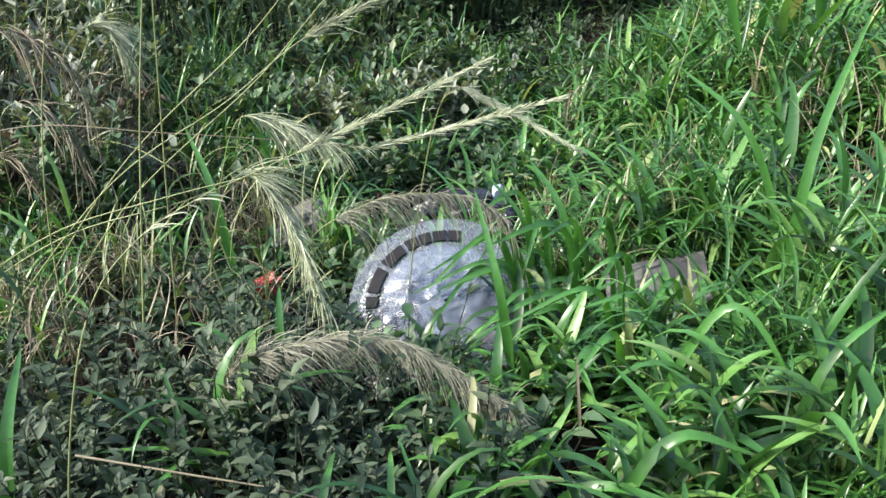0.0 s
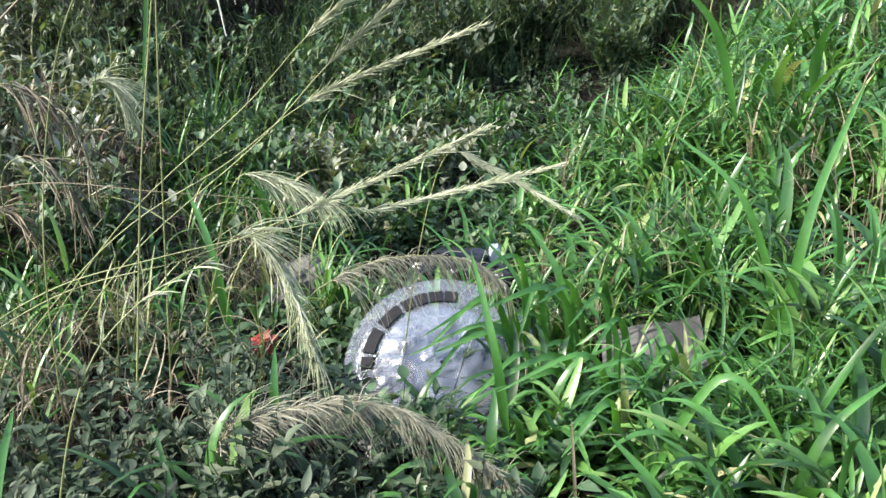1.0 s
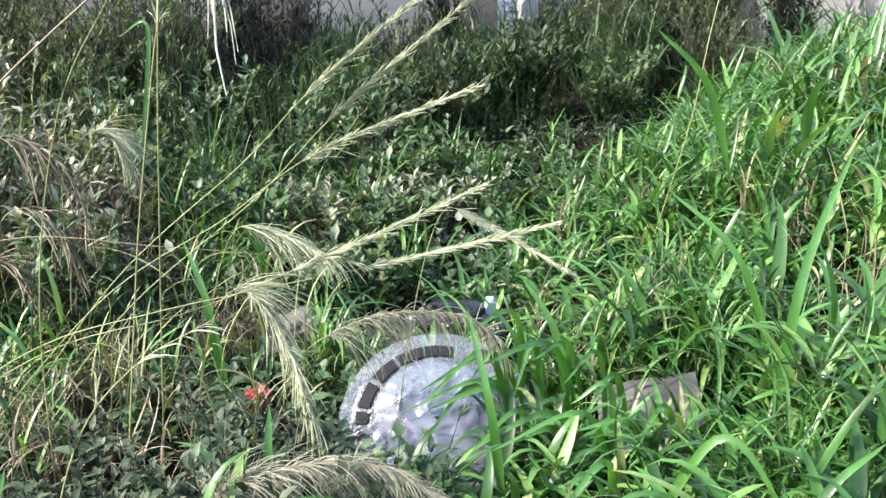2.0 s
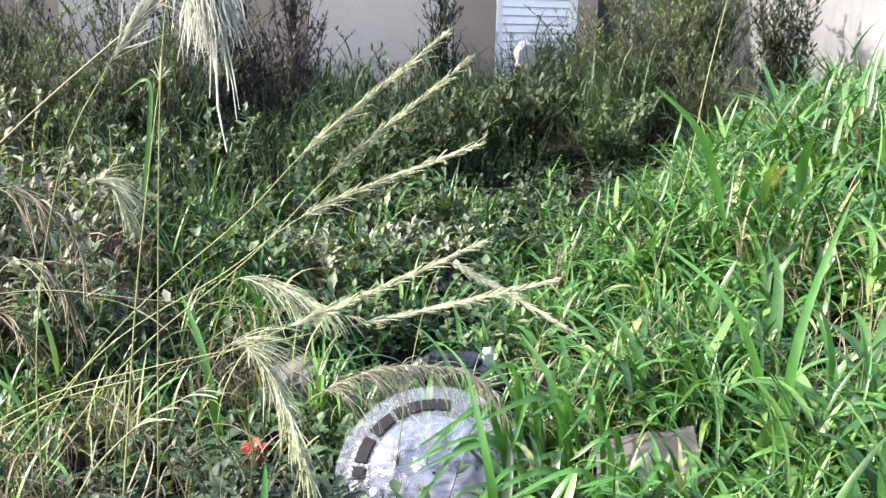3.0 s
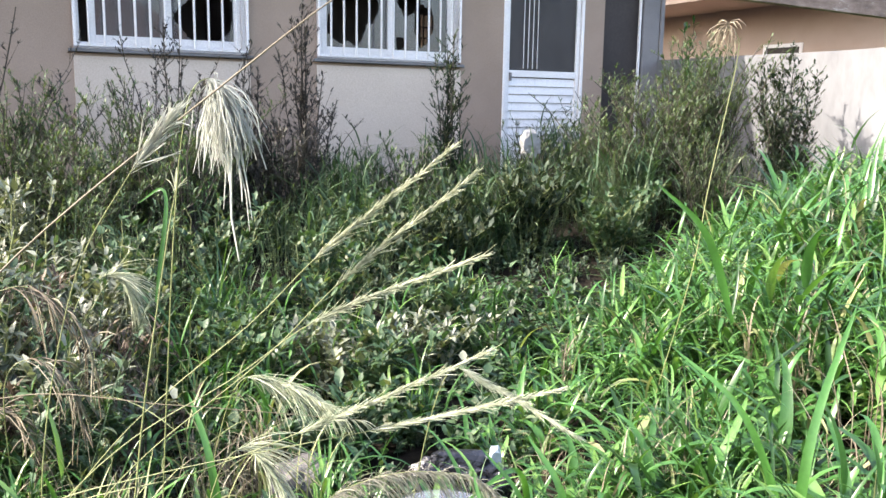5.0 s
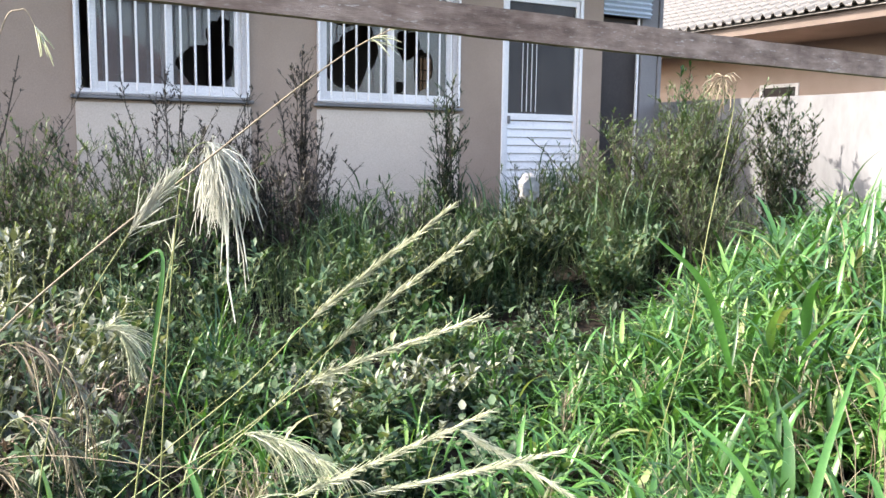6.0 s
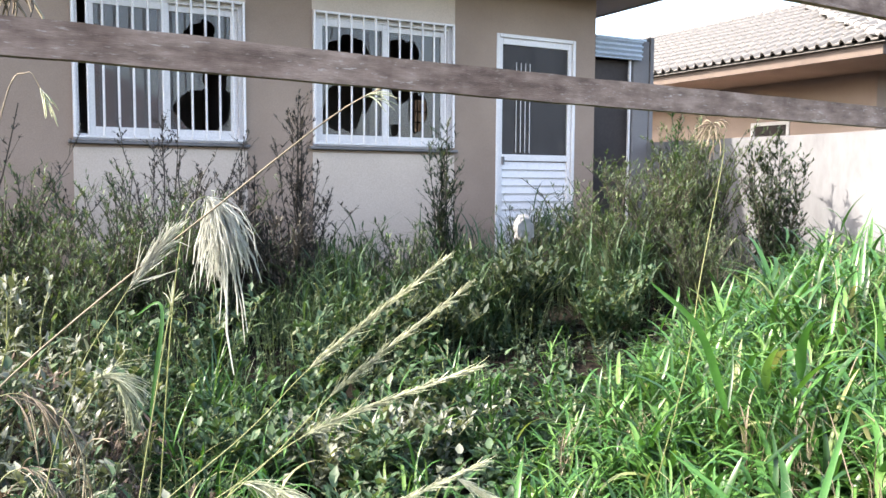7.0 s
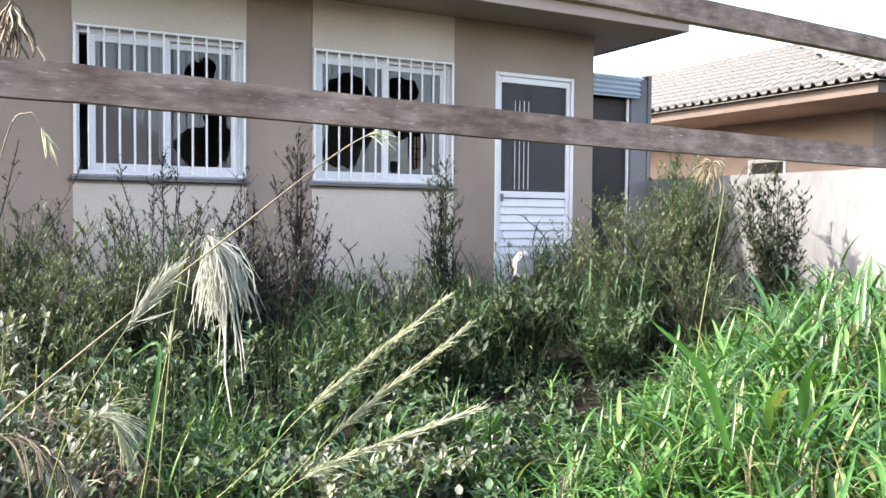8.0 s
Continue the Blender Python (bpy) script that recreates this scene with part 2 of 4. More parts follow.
# ---- ground ----
def build_ground():
    n = 150
    a = np.linspace(-1, 1, n)
    ax = np.sign(a) * (np.abs(a) * 5 + np.abs(a) ** 7 * 900)
    X, Y = np.meshgrid(ax + 1.5, ax + 1.5, indexing="ij")
    V = np.stack([X, Y, terrain(X, Y)], -1).reshape(-1, 3)
    i, j = np.meshgrid(np.arange(n - 1), np.arange(n - 1), indexing="ij")
    b = (i * n + j).ravel()
    Q = np.stack([b, b + n, b + n + 1, b + 1], -1)
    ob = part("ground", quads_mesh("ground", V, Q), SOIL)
    tagged(ob, "soil of an overgrown front yard, darkened for shade under the plants", "ground", kind="structure")


build_ground()

# ---- house ----
FY = 4.83                      # facade plane
SOFF = 2.485                   # underside of the eaves
HX0, HX1, HY1 = -3.6, 4.62, 11.2
EAVE_Y, EAVE_X = 4.24, 5.19
WINS = [(0.135, 1.335), (1.86, 3.12)]
WZ0, WZ1 = 1.05, 2.085
DX0, DX1, DZ1 = 3.542, 4.395, 2.067


def build_house():
    house = empty("house", (0.5, FY, -0.2))
    tagged(house, "abandoned single-storey house with taupe and cream walls", "house")
    t, b = 0.15, -0.6
    xs = [HX0, WINS[0][0], WINS[0][1], WINS[1][0], WINS[1][1], DX0, DX1, HX1]
    specs = [(xs[0], xs[1], FY, FY + t, b, SOFF), (xs[2], xs[3], FY, FY + t, b, SOFF), (xs[4], xs[5], FY, FY + t, b, SOFF), (xs[6], xs[7], FY, FY + t, b, SOFF)]
    for x0, x1 in WINS:
        specs += [(x0, x1, FY, FY + t, b, WZ0 - 0.03), (x0, x1, FY, FY + t, WZ1, SOFF)]
    specs += [(DX0, DX1, FY, FY + t, b, 0.0), (DX0, DX1, FY, FY + t, DZ1, SOFF)]
    for spec in specs:
        part("wall_section", boxes([spec]), TAUPE, house, "taupe painted rendered wall")
    part("side_wall", boxes([(HX1 - t, HX1, FY + t, HY1, b, SOFF)]), TAUPE, house)
    part("side_wall", boxes([(HX0, HX0 + t, FY + t, HY1, b, SOFF)]), TAUPE, house)
    # rear wall with the opening that shows through the broken pane
    rx0, rx1, rz0, rz1 = 3.93, 4.17, 1.22, 1.72
    part("rear_wall", boxes([(HX0 + t, rx0, 7.2, 7.35, b, SOFF), (rx1, HX1 - t, 7.2, 7.35, b, SOFF), (rx0, rx1, 7.2, 7.35, b, rz0), (rx0, rx1, 7.2, 7.35, rz1, SOFF)]), ROOM, house)
    rb = [(rx0 + 0.06 * i - 0.006, rx0 + 0.06 * i + 0.006, 7.25, 7.262, rz0, rz1) for i in range(1, 4)]
    rb += [(rx0, rx1, 7.263, 7.275, rz0 + 0.12 * i - 0.006, rz0 + 0.12 * i + 0.006) for i in range(1, 4)]
    part("rear_grille", boxes(rb), DARK, house)
    part("partition", boxes([(1.55, 1.67, FY + t, 7.2, b, SOFF)]), ROOM, house)
    part("floor_slab", boxes([(HX0 + t, HX1 - t, FY + t, 7.2, -0.12, -0.004)]), ROOM, house)
    part("ceiling", boxes([(HX0 + 0.004, HX1 - 0.004, FY + 0.004, HY1, SOFF + 0.004, SOFF + 0.05)]), ROOM, house)
    # cream panels over and under each window
    for x0, x1 in WINS:
        part("cream_panel", boxes([(x0 - 0.004, x1 + 0.004, FY - 0.008, FY - 0.001, b, WZ0 - 0.05)], 0.002), CREAM, house, "cream painted panel under a window")
        part("cream_panel", boxes([(x0 - 0.004, x1 + 0.004, FY - 0.008, FY - 0.001, WZ1 + 0.012, SOFF)], 0.002), CREAM, house, "cream painted panel over a window")
    # eaves: soffit, fascia and the tiled slope
    part("soffit", boxes([(HX0 - 0.6, EAVE_X, EAVE_Y, FY - 0.012, SOFF, SOFF + 0.03), (HX1 + 0.004, EAVE_X, FY - 0.012, HY1, SOFF, SOFF + 0.03)]), SOFFIT, house)
    part("fascia", boxes([(HX0 - 0.6, EAVE_X + 0.025, EAVE_Y - 0.025, EAVE_Y, SOFF - 0.012, SOFF + 0.085), (EAVE_X, EAVE_X + 0.025, EAVE_Y, HY1, SOFF - 0.012, SOFF + 0.085)], 0.004), FASCIA, house, "brown painted fascia board")
    x0, x1, y0, y1 = HX0 - 0.65, EAVE_X + 0.07, EAVE_Y - 0.07, HY1 + 0.6
    zr, z0 = 4.0, SOFF + 0.09
    ym = (y0 + y1) / 2
    V = [(x0, y0, z0), (x1, y0, z0), (x1, y1, z0), (x0, y1, z0), (x0 + 3.5, ym, zr), (x1 - 3.5, ym, zr)]
    F = [(0, 1, 5, 4), (1, 2, 5), (2, 3, 4, 5), (3, 0, 4), (3, 2, 1, 0)]
    part("roof", mesh_from("roof", V, F), TILE, house, "pale clay tiled hip roof")
    for k, (wx0, wx1) in enumerate(WINS):
        build_window(house, wx0, wx1, k)
    build_door(house)


def hole_pane(x0, x1, z0, z1, y, holes, seed):
    """A pane of glass, cut into fine cells, with ragged broken holes (cx, cz, rx, rz)."""
    r = random.Random(seed)
    bm = bmesh.new()
    nx, nz = 56, 84
    ph = [r.uniform(0, 6.28) for _ in range(8)]
    grid = {}

    def vert(i, j):
        if (i, j) not in grid:
            grid[i, j] = bm.verts.new((x0 + (x1 - x0) * i / nx, y, z0 + (z1 - z0) * j / nz))
        return grid[i, j]

    for i in range(nx):
        for j in range(nz):
            x, z = x0 + (x1 - x0) * (i + 0.5) / nx, z0 + (z1 - z0) * (j + 0.5) / nz
            out = True
            for cx, cz, ax, az in holes:
                a = math.atan2((z - cz) / az, (x - cx) / ax)
                edge = 1 + 0.13 * math.sin(2 * a + ph[0]) + 0.1 * math.sin(3 * a + ph[1]) + 0.05 * math.sin(7 * a + ph[2])
                if math.hypot((x - cx) / ax, (z - cz) / az) < edge:
                    out = False
            if out:
                bm.faces.new((vert(i, j), vert(i + 1, j), vert(i + 1, j + 1), vert(i, j + 1)))
    bmesh.ops.dissolve_limit(bm, angle_limit=0.01, verts=bm.verts[:], edges=bm.edges[:])
    bmesh.ops.triangulate(bm, faces=bm.faces[:])
    return bm


def build_window(house, x0, x1, k):
    f = 0.045
    ya, yb = FY + 0.03, FY + 0.10
    win = part("window", boxes([(x0, x0 + f, ya, yb, WZ0, WZ1), (x1 - f, x1, ya, yb, WZ0, WZ1), (x0 + f, x1 - f, ya, yb, WZ0, WZ0 + f), (x0 + f, x1 - f, ya, yb, WZ1 - f, WZ1)], 0.003), ALU, house, "white aluminium sliding window behind bars, glass broken")
    xm = (x0 + x1) / 2
    s = 0.05
    gap = 0.055 if k == 0 else 0.0
    sashes = [(x0 + f + gap, xm + 0.03 + gap * 0.5, FY + 0.045), (xm - 0.02, x1 - f, FY + 0.075)]
    for n, (a, b, y) in enumerate(sashes):
        z0, z1 = WZ0 + f, WZ1 - f
        part("sash", boxes([(a, a + s, y - 0.012, y + 0.012, z0, z1), (b - s, b, y - 0.012, y + 0.012, z0, z1), (a + s, b - s, y - 0.012, y + 0.012, z0, z0 + s), (a + s, b - s, y - 0.012, y + 0.012, z1 - s, z1)], 0.002), ALU, win)
        if k == 0:
            holes = [] if n == 0 else [(b - 0.27, 1.83, 0.10, 0.13), (b - 0.24, 1.30, 0.19, 0.19), (b - 0.16, 1.52, 0.08, 0.14)]
        else:
            holes = [(a + 0.27, 1.78, 0.19, 0.16), (a + 0.22, 1.37, 0.14, 0.24), (a + 0.34, 1.5, 0.13, 0.2)] if n == 0 else [(a + 0.21, 1.83, 0.12, 0.14), (a + 0.13, 1.2, 0.035, 0.06), (a + 0.34, 1.36, 0.08, 0.19), (a + 0.2, 1.55, 0.09, 0.14)]
        pane = part("pane", hole_pane(a + s, b - s, z0 + s, z1 - s, y, holes, 3 * k + n), GLASS, win, "window glass with broken holes" if holes else "")
        pane.visible_shadow = False
    # bars in front
    g = boxes([(x0 + 0.002, x0 + 0.022, FY - 0.03, FY + 0.0, WZ0 + 0.012, WZ1 + 0.008), (x1 - 0.026, x1 - 0.006, FY - 0.03, FY, WZ0 + 0.012, WZ1 + 0.008), (x0 + 0.022, x1 - 0.026, FY - 0.03, FY, WZ1 - 0.010, WZ1 + 0.008), (x0 + 0.022, x1 - 0.026, FY - 0.03, FY, WZ0 + 0.012, WZ0 + 0.03), (x0 + 0.022, x1 - 0.026, FY - 0.026, FY - 0.006, 1.70, 1.716)], 0.003)
    part("grille_frame", g, ALU, win, "white painted steel grille")
    n = 11
    for i in range(1, n + 1):
        x = x0 + (x1 - x0) * i / (n + 1)
        bm = bmesh.new()
        bmesh.ops.create_cone(bm, cap_ends=True, segments=8, radius1=0.0085, radius2=0.0085, depth=WZ1 - WZ0 - 0.03, matrix=Matrix.Translation((x, FY - 0.034, (WZ0 + WZ1) / 2 + 0.01)))
        part("bar", bm, ALU, win)
    part("sill", boxes([(x0 - 0.035, x1 + 0.02, FY - 0.045, FY + 0.10, WZ0 - 0.027, WZ0 - 0.004)], 0.004), SILL, win, "grey stone sill")


def build_door(house):
    f = 0.033
    ya, yb = FY - 0.006, FY + 0.09
    door = part("door", boxes([(DX0, DX0 + f, ya, yb, 0.0, DZ1), (DX1 - f, DX1, ya, yb, 0.0, DZ1), (DX0 + f, DX1 - f, ya, yb, DZ1 - f, DZ1)], 0.004), ALU, house, "white aluminium door, glazed above and louvred below")
    a, b = DX0 + f + 0.004, DX1 - f - 0.004
    s = 0.036
    y0, y1 = FY + 0.01, FY + 0.05
    part("door_leaf", boxes([(a, a + s, y0, y1, 0.01, DZ1 - f), (b - s, b, y0, y1, 0.01, DZ1 - f), (a + s, b - s, y0, y1, DZ1 - f - 0.055, DZ1 - f), (a + s, b - s, y0, y1, 0.965, 1.022), (a + s, b - s, y0, y1, 0.01, 0.10)], 0.003), ALU, door)
    n = 12
    for i in range(n):
        z0 = 0.105 + i * (0.855 / n)
        V = [(a + s, y0 + 0.006, z0), (b - s, y0 + 0.006, z0), (b - s, y0 + 0.022, z0 + 0.069), (a + s, y0 + 0.022, z0 + 0.069), (a + s, y0 + 0.034, z0), (b - s, y0 + 0.034, z0), (b - s, y0 + 0.034, z0 + 0.069), (a + s, y0 + 0.034, z0 + 0.069)]
        part("louvre_slat", mesh_from("slat", V, [(0, 1, 2, 3), (5, 4, 7, 6), (3, 2, 6, 7), (1, 0, 4, 5), (0, 3, 7, 4), (2, 1, 5, 6)]), ALU, door)
    pane = part("pane", boxes([(a + s, b - s, FY + 0.026, FY + 0.032, 1.022, DZ1 - f - 0.055)]), DUSTY, door, "dusty dark glass")
    pane.visible_shadow = False
    for i in range(4):
        x = a + s + 0.15 + 0.048 * i
        part("door_bar", boxes([(x - 0.0022, x + 0.0022, FY + 0.018, FY + 0.024, 1.04, 1.83)]), ALU, door)
    bm = boxes([(DX0 + 0.068, DX0 + 0.088, FY - 0.012, FY + 0.01, 0.93, 1.0)], 0.003)
    part("lock_plate", bm, SILL, door)


build_house()


def build_side_shed():
    """The covered passage beside the house: opening filled by a shade-dark sheet, post, sheet awning."""
    shed = empty("side_shed", (5.0, 5.2, -0.3))
    tagged(shed, "covered side passage with a corrugated sheet roof, opening filled shade-dark", "shed")
    part("post", boxes([(5.14, 5.345, 4.9, 5.05, -0.6, 2.15)], 0.01), GREYPOST, shed, "grey rendered end wall")
    part("post_cap", boxes([(5.347, 5.393, 4.89, 5.04, 0.5, 2.19)], 0.004), GREYPOST, shed)
    part("inner_wall", boxes([(5.18, 5.33, 5.05, 8.5, -0.6, 2.13)]), GREYPOST, shed)
    # sheet just inside the opening, coloured as the passage's shade
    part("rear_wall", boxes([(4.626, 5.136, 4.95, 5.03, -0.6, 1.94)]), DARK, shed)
    n, V, F = 60, [], []
    for i in range(n + 1):
        z = 1.95 + 0.18 * i / n
        yy = 4.84 + 0.012 * math.sin(i / n * 6.2832 * 4.0)
        V += [(4.628, yy, z), (5.2, yy, z), (5.2, yy + 0.02, z), (4.628, yy + 0.02, z)]
    for i in range(n):
        a = 4 * i
        F += [(a, a + 1, a + 5, a + 4), (a + 2, a + 3, a + 7, a + 6), (a + 1, a + 2, a + 6, a + 5), (a + 3, a, a + 4, a + 7)]
    part("awning_front", mesh_from("awning", V, F), GALV, shed, "pale blue corrugated sheet")
    part("awning_top", boxes([(4.628, 5.24, 4.83, 8.4, 2.132, 2.15)]), GALV, shed)
    part("pole", boxes([(5.085, 5.108, 4.89, 4.913, -0.6, 1.96)], 0.003), ALU, shed, "thin white pole")


build_side_shed()

# ---- boundary wall and neighbour ----
WX = 5.335


def build_wall():
    V, F = [], []
    ys = np.linspace(-6.0, 12.0, 40)
    r = random.Random(4)
    for y in ys:
        z = 1.168 + r.uniform(-0.006, 0.006)
        V += [(WX, y, -0.9), (WX, y, z), (WX + 0.14, y, z), (WX + 0.14, y, -0.9)]
    for i in range(len(ys) - 1):
        a = 4 * i
        F += [(a, a + 4, a + 5, a + 1), (a + 1, a + 5, a + 6, a + 2), (a + 2, a + 6, a + 7, a + 3)]
    F += [(0, 1, 2, 3), (len(V) - 1, len(V) - 2, len(V) - 3, len(V) - 4)]
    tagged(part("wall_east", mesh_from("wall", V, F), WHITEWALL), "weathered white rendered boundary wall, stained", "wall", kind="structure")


build_wall()
NX, NEX, NZ = 12.15, 10.48, 2.60    # neighbour: wall plane, eave edge, eave height


def build_neighbour():
    nb = empty("neighbour_house", (12, 8, -0.3))
    tagged(nb, "tan neighbouring house under a pale clay tile roof", "house")
    yf = 7.20
    wy0, wy1, wz0, wz1 = 8.85, 9.70, 1.44, 1.90
    part("wall", boxes([(NX, NX + 0.15, yf, wy0, -0.8, NZ), (NX, NX + 0.15, wy1, 24.0, -0.8, NZ), (NX, NX + 0.15, wy0, wy1, -0.8, wz0), (NX, NX + 0.15, wy0, wy1, wz1, NZ), (NX + 0.15, 21.0, yf, yf + 0.15, -0.8, NZ)]), BROWNWALL, nb)
    w = part("window", boxes([(NX - 0.02, NX + 0.05, wy0, wy0 + 0.06, wz0, wz1), (NX - 0.02, NX + 0.05, wy1 - 0.06, wy1, wz0, wz1), (NX - 0.02, NX + 0.05, wy0 + 0.06, wy1 - 0.06, wz0, wz0 + 0.06), (NX - 0.02, NX + 0.05, wy0 + 0.06, wy1 - 0.06, wz1 - 0.06, wz1)]), ALU, nb, "small white framed window")
    part("pane", boxes([(NX + 0.02, NX + 0.03, wy0 + 0.06, wy1 - 0.06, wz0 + 0.06, wz1 - 0.06)]), DARK, w, "dark glass")
    part("soffit", boxes([(NEX, NX, 5.99, 24.6, NZ - 0.02, NZ), (NX, 22.0, 5.99, yf, NZ - 0.02, NZ)]), BROWNWALL, nb)
    part("fascia", boxes([(NEX - 0.03, NEX, 5.96, 24.6, NZ - 0.04, NZ + 0.12), (NEX, 22.0, 5.96, 5.99, NZ - 0.04, NZ + 0.12)], 0.005), NEIGHBOUR_TRIM, nb)
    # the roof: a hip whose two seen slopes carry wavy tiles
    pitch, half, deep = 0.44, 3.2, 3.8
    z0 = NZ + 0.12
    x0, y0, x1, y1 = NEX - 0.11, 5.88, NEX - 0.11 + 2 * half, 28.0
    zr = z0 + half * pitch
    V = [(x0, y0, z0), (x1, y0, z0), (x1, y1, z0), (x0, y1, z0), (x0 + half, y0 + deep, zr), (x0 + half, y1 - deep, zr)]
    roof = part("roof", mesh_from("roof", V, [(0, 1, 4), (1, 2, 5, 4), (2, 3, 5), (3, 0, 4, 5), (3, 2, 1, 0)]), TILE, nb, "pale clay tile roof")
    tile_v, tile_f = [], []
    for j in range(2):
        for i in range(9):
            u = -0.103 + 0.206 * i / 8
            tile_v.append((u, 0.42 * j, 0.012 + (0.07 * math.sin((i - 4) / 4 * math.pi) if i > 4 else 0.0) + 0.034 * (1 - j)))
    for i in range(8):
        tile_f.append((i, i + 1, i + 10, i + 9))
    n0 = len(tile_v)
    for i in range(9):
        x, y, z = tile_v[i]
        tile_v.append((x, y, z - 0.02))
    for i in range(8):
        tile_f.append((n0 + i, n0 + i + 1, i + 1, i))
    tile = mesh_from("tile", tile_v, tile_f)
    tile.materials.append(TILE)
    joint_v, joint_f, count = [], [], 0
    off = Vector(nb.location)
    for side in range(2):
        L, depth, rise = (y1 - y0, half, pitch) if side == 0 else (2 * half, deep, pitch * half / deep)
        cut = deep / half if side == 0 else half / deep
        slope = math.atan(rise)
        rows, cols = 13, int(L / 0.2)
        for rrow in range(rows):
            d = rrow * 0.33
            for c in range(cols):
                u = 0.10 + c * 0.2
                run = d * math.cos(slope)
                if u < run * cut + 0.05 or u > L - run * cut - 0.05:
                    continue
                if run > depth - 0.15:
                    continue
                if side == 0:
                    m = Matrix.Translation((x0 + run, y0 + u, z0 + run * rise + 0.012)) @ Matrix.Rotation(-math.pi / 2, 4, "Z") @ Matrix.Rotation(slope, 4, "X")
                else:
                    m = Matrix.Translation((x0 + u, y0 + run, z0 + run * rise + 0.012)) @ Matrix.Rotation(slope, 4, "X")
                m = m @ Matrix.Rotation(random.uniform(-0.02, 0.02), 4, "Z")
                near = side == 0 and y0 + u < 13.0 and count < 290
                if near:
                    t = new("tile", tile)
                    t.parent = roof
                    t.matrix_basis = m
                    count += 1
                else:
                    o = len(joint_v)
                    joint_v += [tuple(m @ Vector(q)) for q in tile_v]
                    joint_f += [tuple(o + k for k in q) for q in tile_f]
    rest = part("tile_field", mesh_from("tiles", joint_v, joint_f), TILE, roof)
    tagged(rest, kind="stuff")
    # ridge caps along the hip and the ridge
    for (ax, ay, az), (bx, by, bz) in (((x0, y0, z0), (x0 + half, y0 + deep, zr)), ((x0 + half, y0 + deep, zr), (x0 + half, y1 - deep, zr))):
        A, B = Vector((ax, ay, az)), Vector((bx, by, bz))
        n = int((B - A).length / 0.36)
        for i in range(1, n):
            p, q = A.lerp(B, i / n), A.lerp(B, (i + 1.12) / n)
            bm = bmesh.new()
            m = Matrix.Translation((p + q) / 2 + Vector((0, 0, 0.05))) @ (q - p).to_track_quat("Z", "Y").to_matrix().to_4x4()
            bmesh.ops.create_cone(bm, cap_ends=True, segments=10, radius1=0.085, radius2=0.065, depth=(q - p).length, matrix=m)
            part("ridge_cap", bm, TILE, roof)


build_neighbour()


# ---- fence in front of the yard ----
def plank(a, b, h, t, seed):
    """A rough sawn plank from a to b, wavy along its edges."""
    r = random.Random(seed)
    n = 44
    A, B = Vector(a), Vector(b)
    side = (B - A).cross(Vector((0, 0, 1))).normalized() * t / 2
    V, F = [], []
    for i in range(n + 1):
        p = A.lerp(B, i / n)
        up = h / 2 + r.uniform(-0.0008, 0.0008)
        dn = h / 2 + r.uniform(-0.0008, 0.0008)
        w = Vector((0, 0, 0.0018 * math.sin(i * 0.19 + seed)))
        V += [tuple(p + w + side + Vector((0, 0, up))), tuple(p + w - side + Vector((0, 0, up))), tuple(p + w - side - Vector((0, 0, dn))), tuple(p + w + side - Vector((0, 0, dn)))]
    for i in range(n):
        o = 4 * i
        for k in range(4):
            F.append((o + k, o + (k + 1) % 4, o + 4 + (k + 1) % 4, o + 4 + k))
    F += [(3, 2, 1, 0), (4 * n, 4 * n + 1, 4 * n + 2, 4 * n + 3)]
    return mesh_from("plank", V, F)


def build_fence():
    fence = empty("fence", (0.5, -0.35, -0.5))
    tagged(fence, "weathered wooden rail fence of rough grey-brown battens", "fence")

    def at(x, z):
        return (x, -0.407 + 0.061 * (x + 0.396), z)

    def low(x):
        return 0.9295 - 0.0087 * (x + 0.396)

    def high(x):
        return 1.16 - 0.006 * (x - 0.73)

    part("rail", plank(at(-0.9, low(-0.9)), at(2.0, low(2.0)), 0.045, 0.02, 1), BOARD, fence)
    part("rail", plank(at(-0.9, high(-0.9)), at(2.0, high(2.0)), 0.045, 0.02, 2), BOARD, fence)
    for x in (-0.86, 1.95):
        z0 = float(terrain(x, -0.35)) - 0.3
        part("post", boxes([(x - 0.03, x + 0.03, at(x, 0)[1] + 0.013, at(x, 0)[1] + 0.073, z0, 1.26)], 0.006), BOARD, fence)


build_fence()


def build_opposite_house():
    """The house across the street, which the window glass mirrors."""
    h = empty("opposite_house", (3.0, -18, -0.5))
    tagged(h, "low house across the street with an orange tile roof", "house")
    part("wall", boxes([(-1.0, 6.0, -25, -18, -0.6, 2.5)]), CREAM, h)
    V = [(-1.6, -17.4, 2.4), (6.6, -17.4, 2.4), (6.6, -25.6, 2.4), (-1.6, -25.6, 2.4), (2.5, -17.4, 4.6), (2.5, -25.6, 4.6)]
    part("roof", mesh_from("roof", V, [(1, 0, 4), (0, 3, 5, 4), (3, 2, 5), (2, 1, 4, 5), (0, 1, 2, 3)]), ORANGE, h, "orange clay tile roof")


build_opposite_house()


# ---- vegetation ----
def grass_edge(y):
    """Where the tall grass begins, across the yard, at depth y."""
    return np.interp(y, [-1.4, -0.6, 0.0, 0.35, 0.8, 1.2, 1.6, 2.0, 2.4, 2.9, 3.4], [0.0, 0.18, 0.40, 0.72, 1.03, 1.42, 2.05, 2.85, 3.8, 4.8, 5.6])


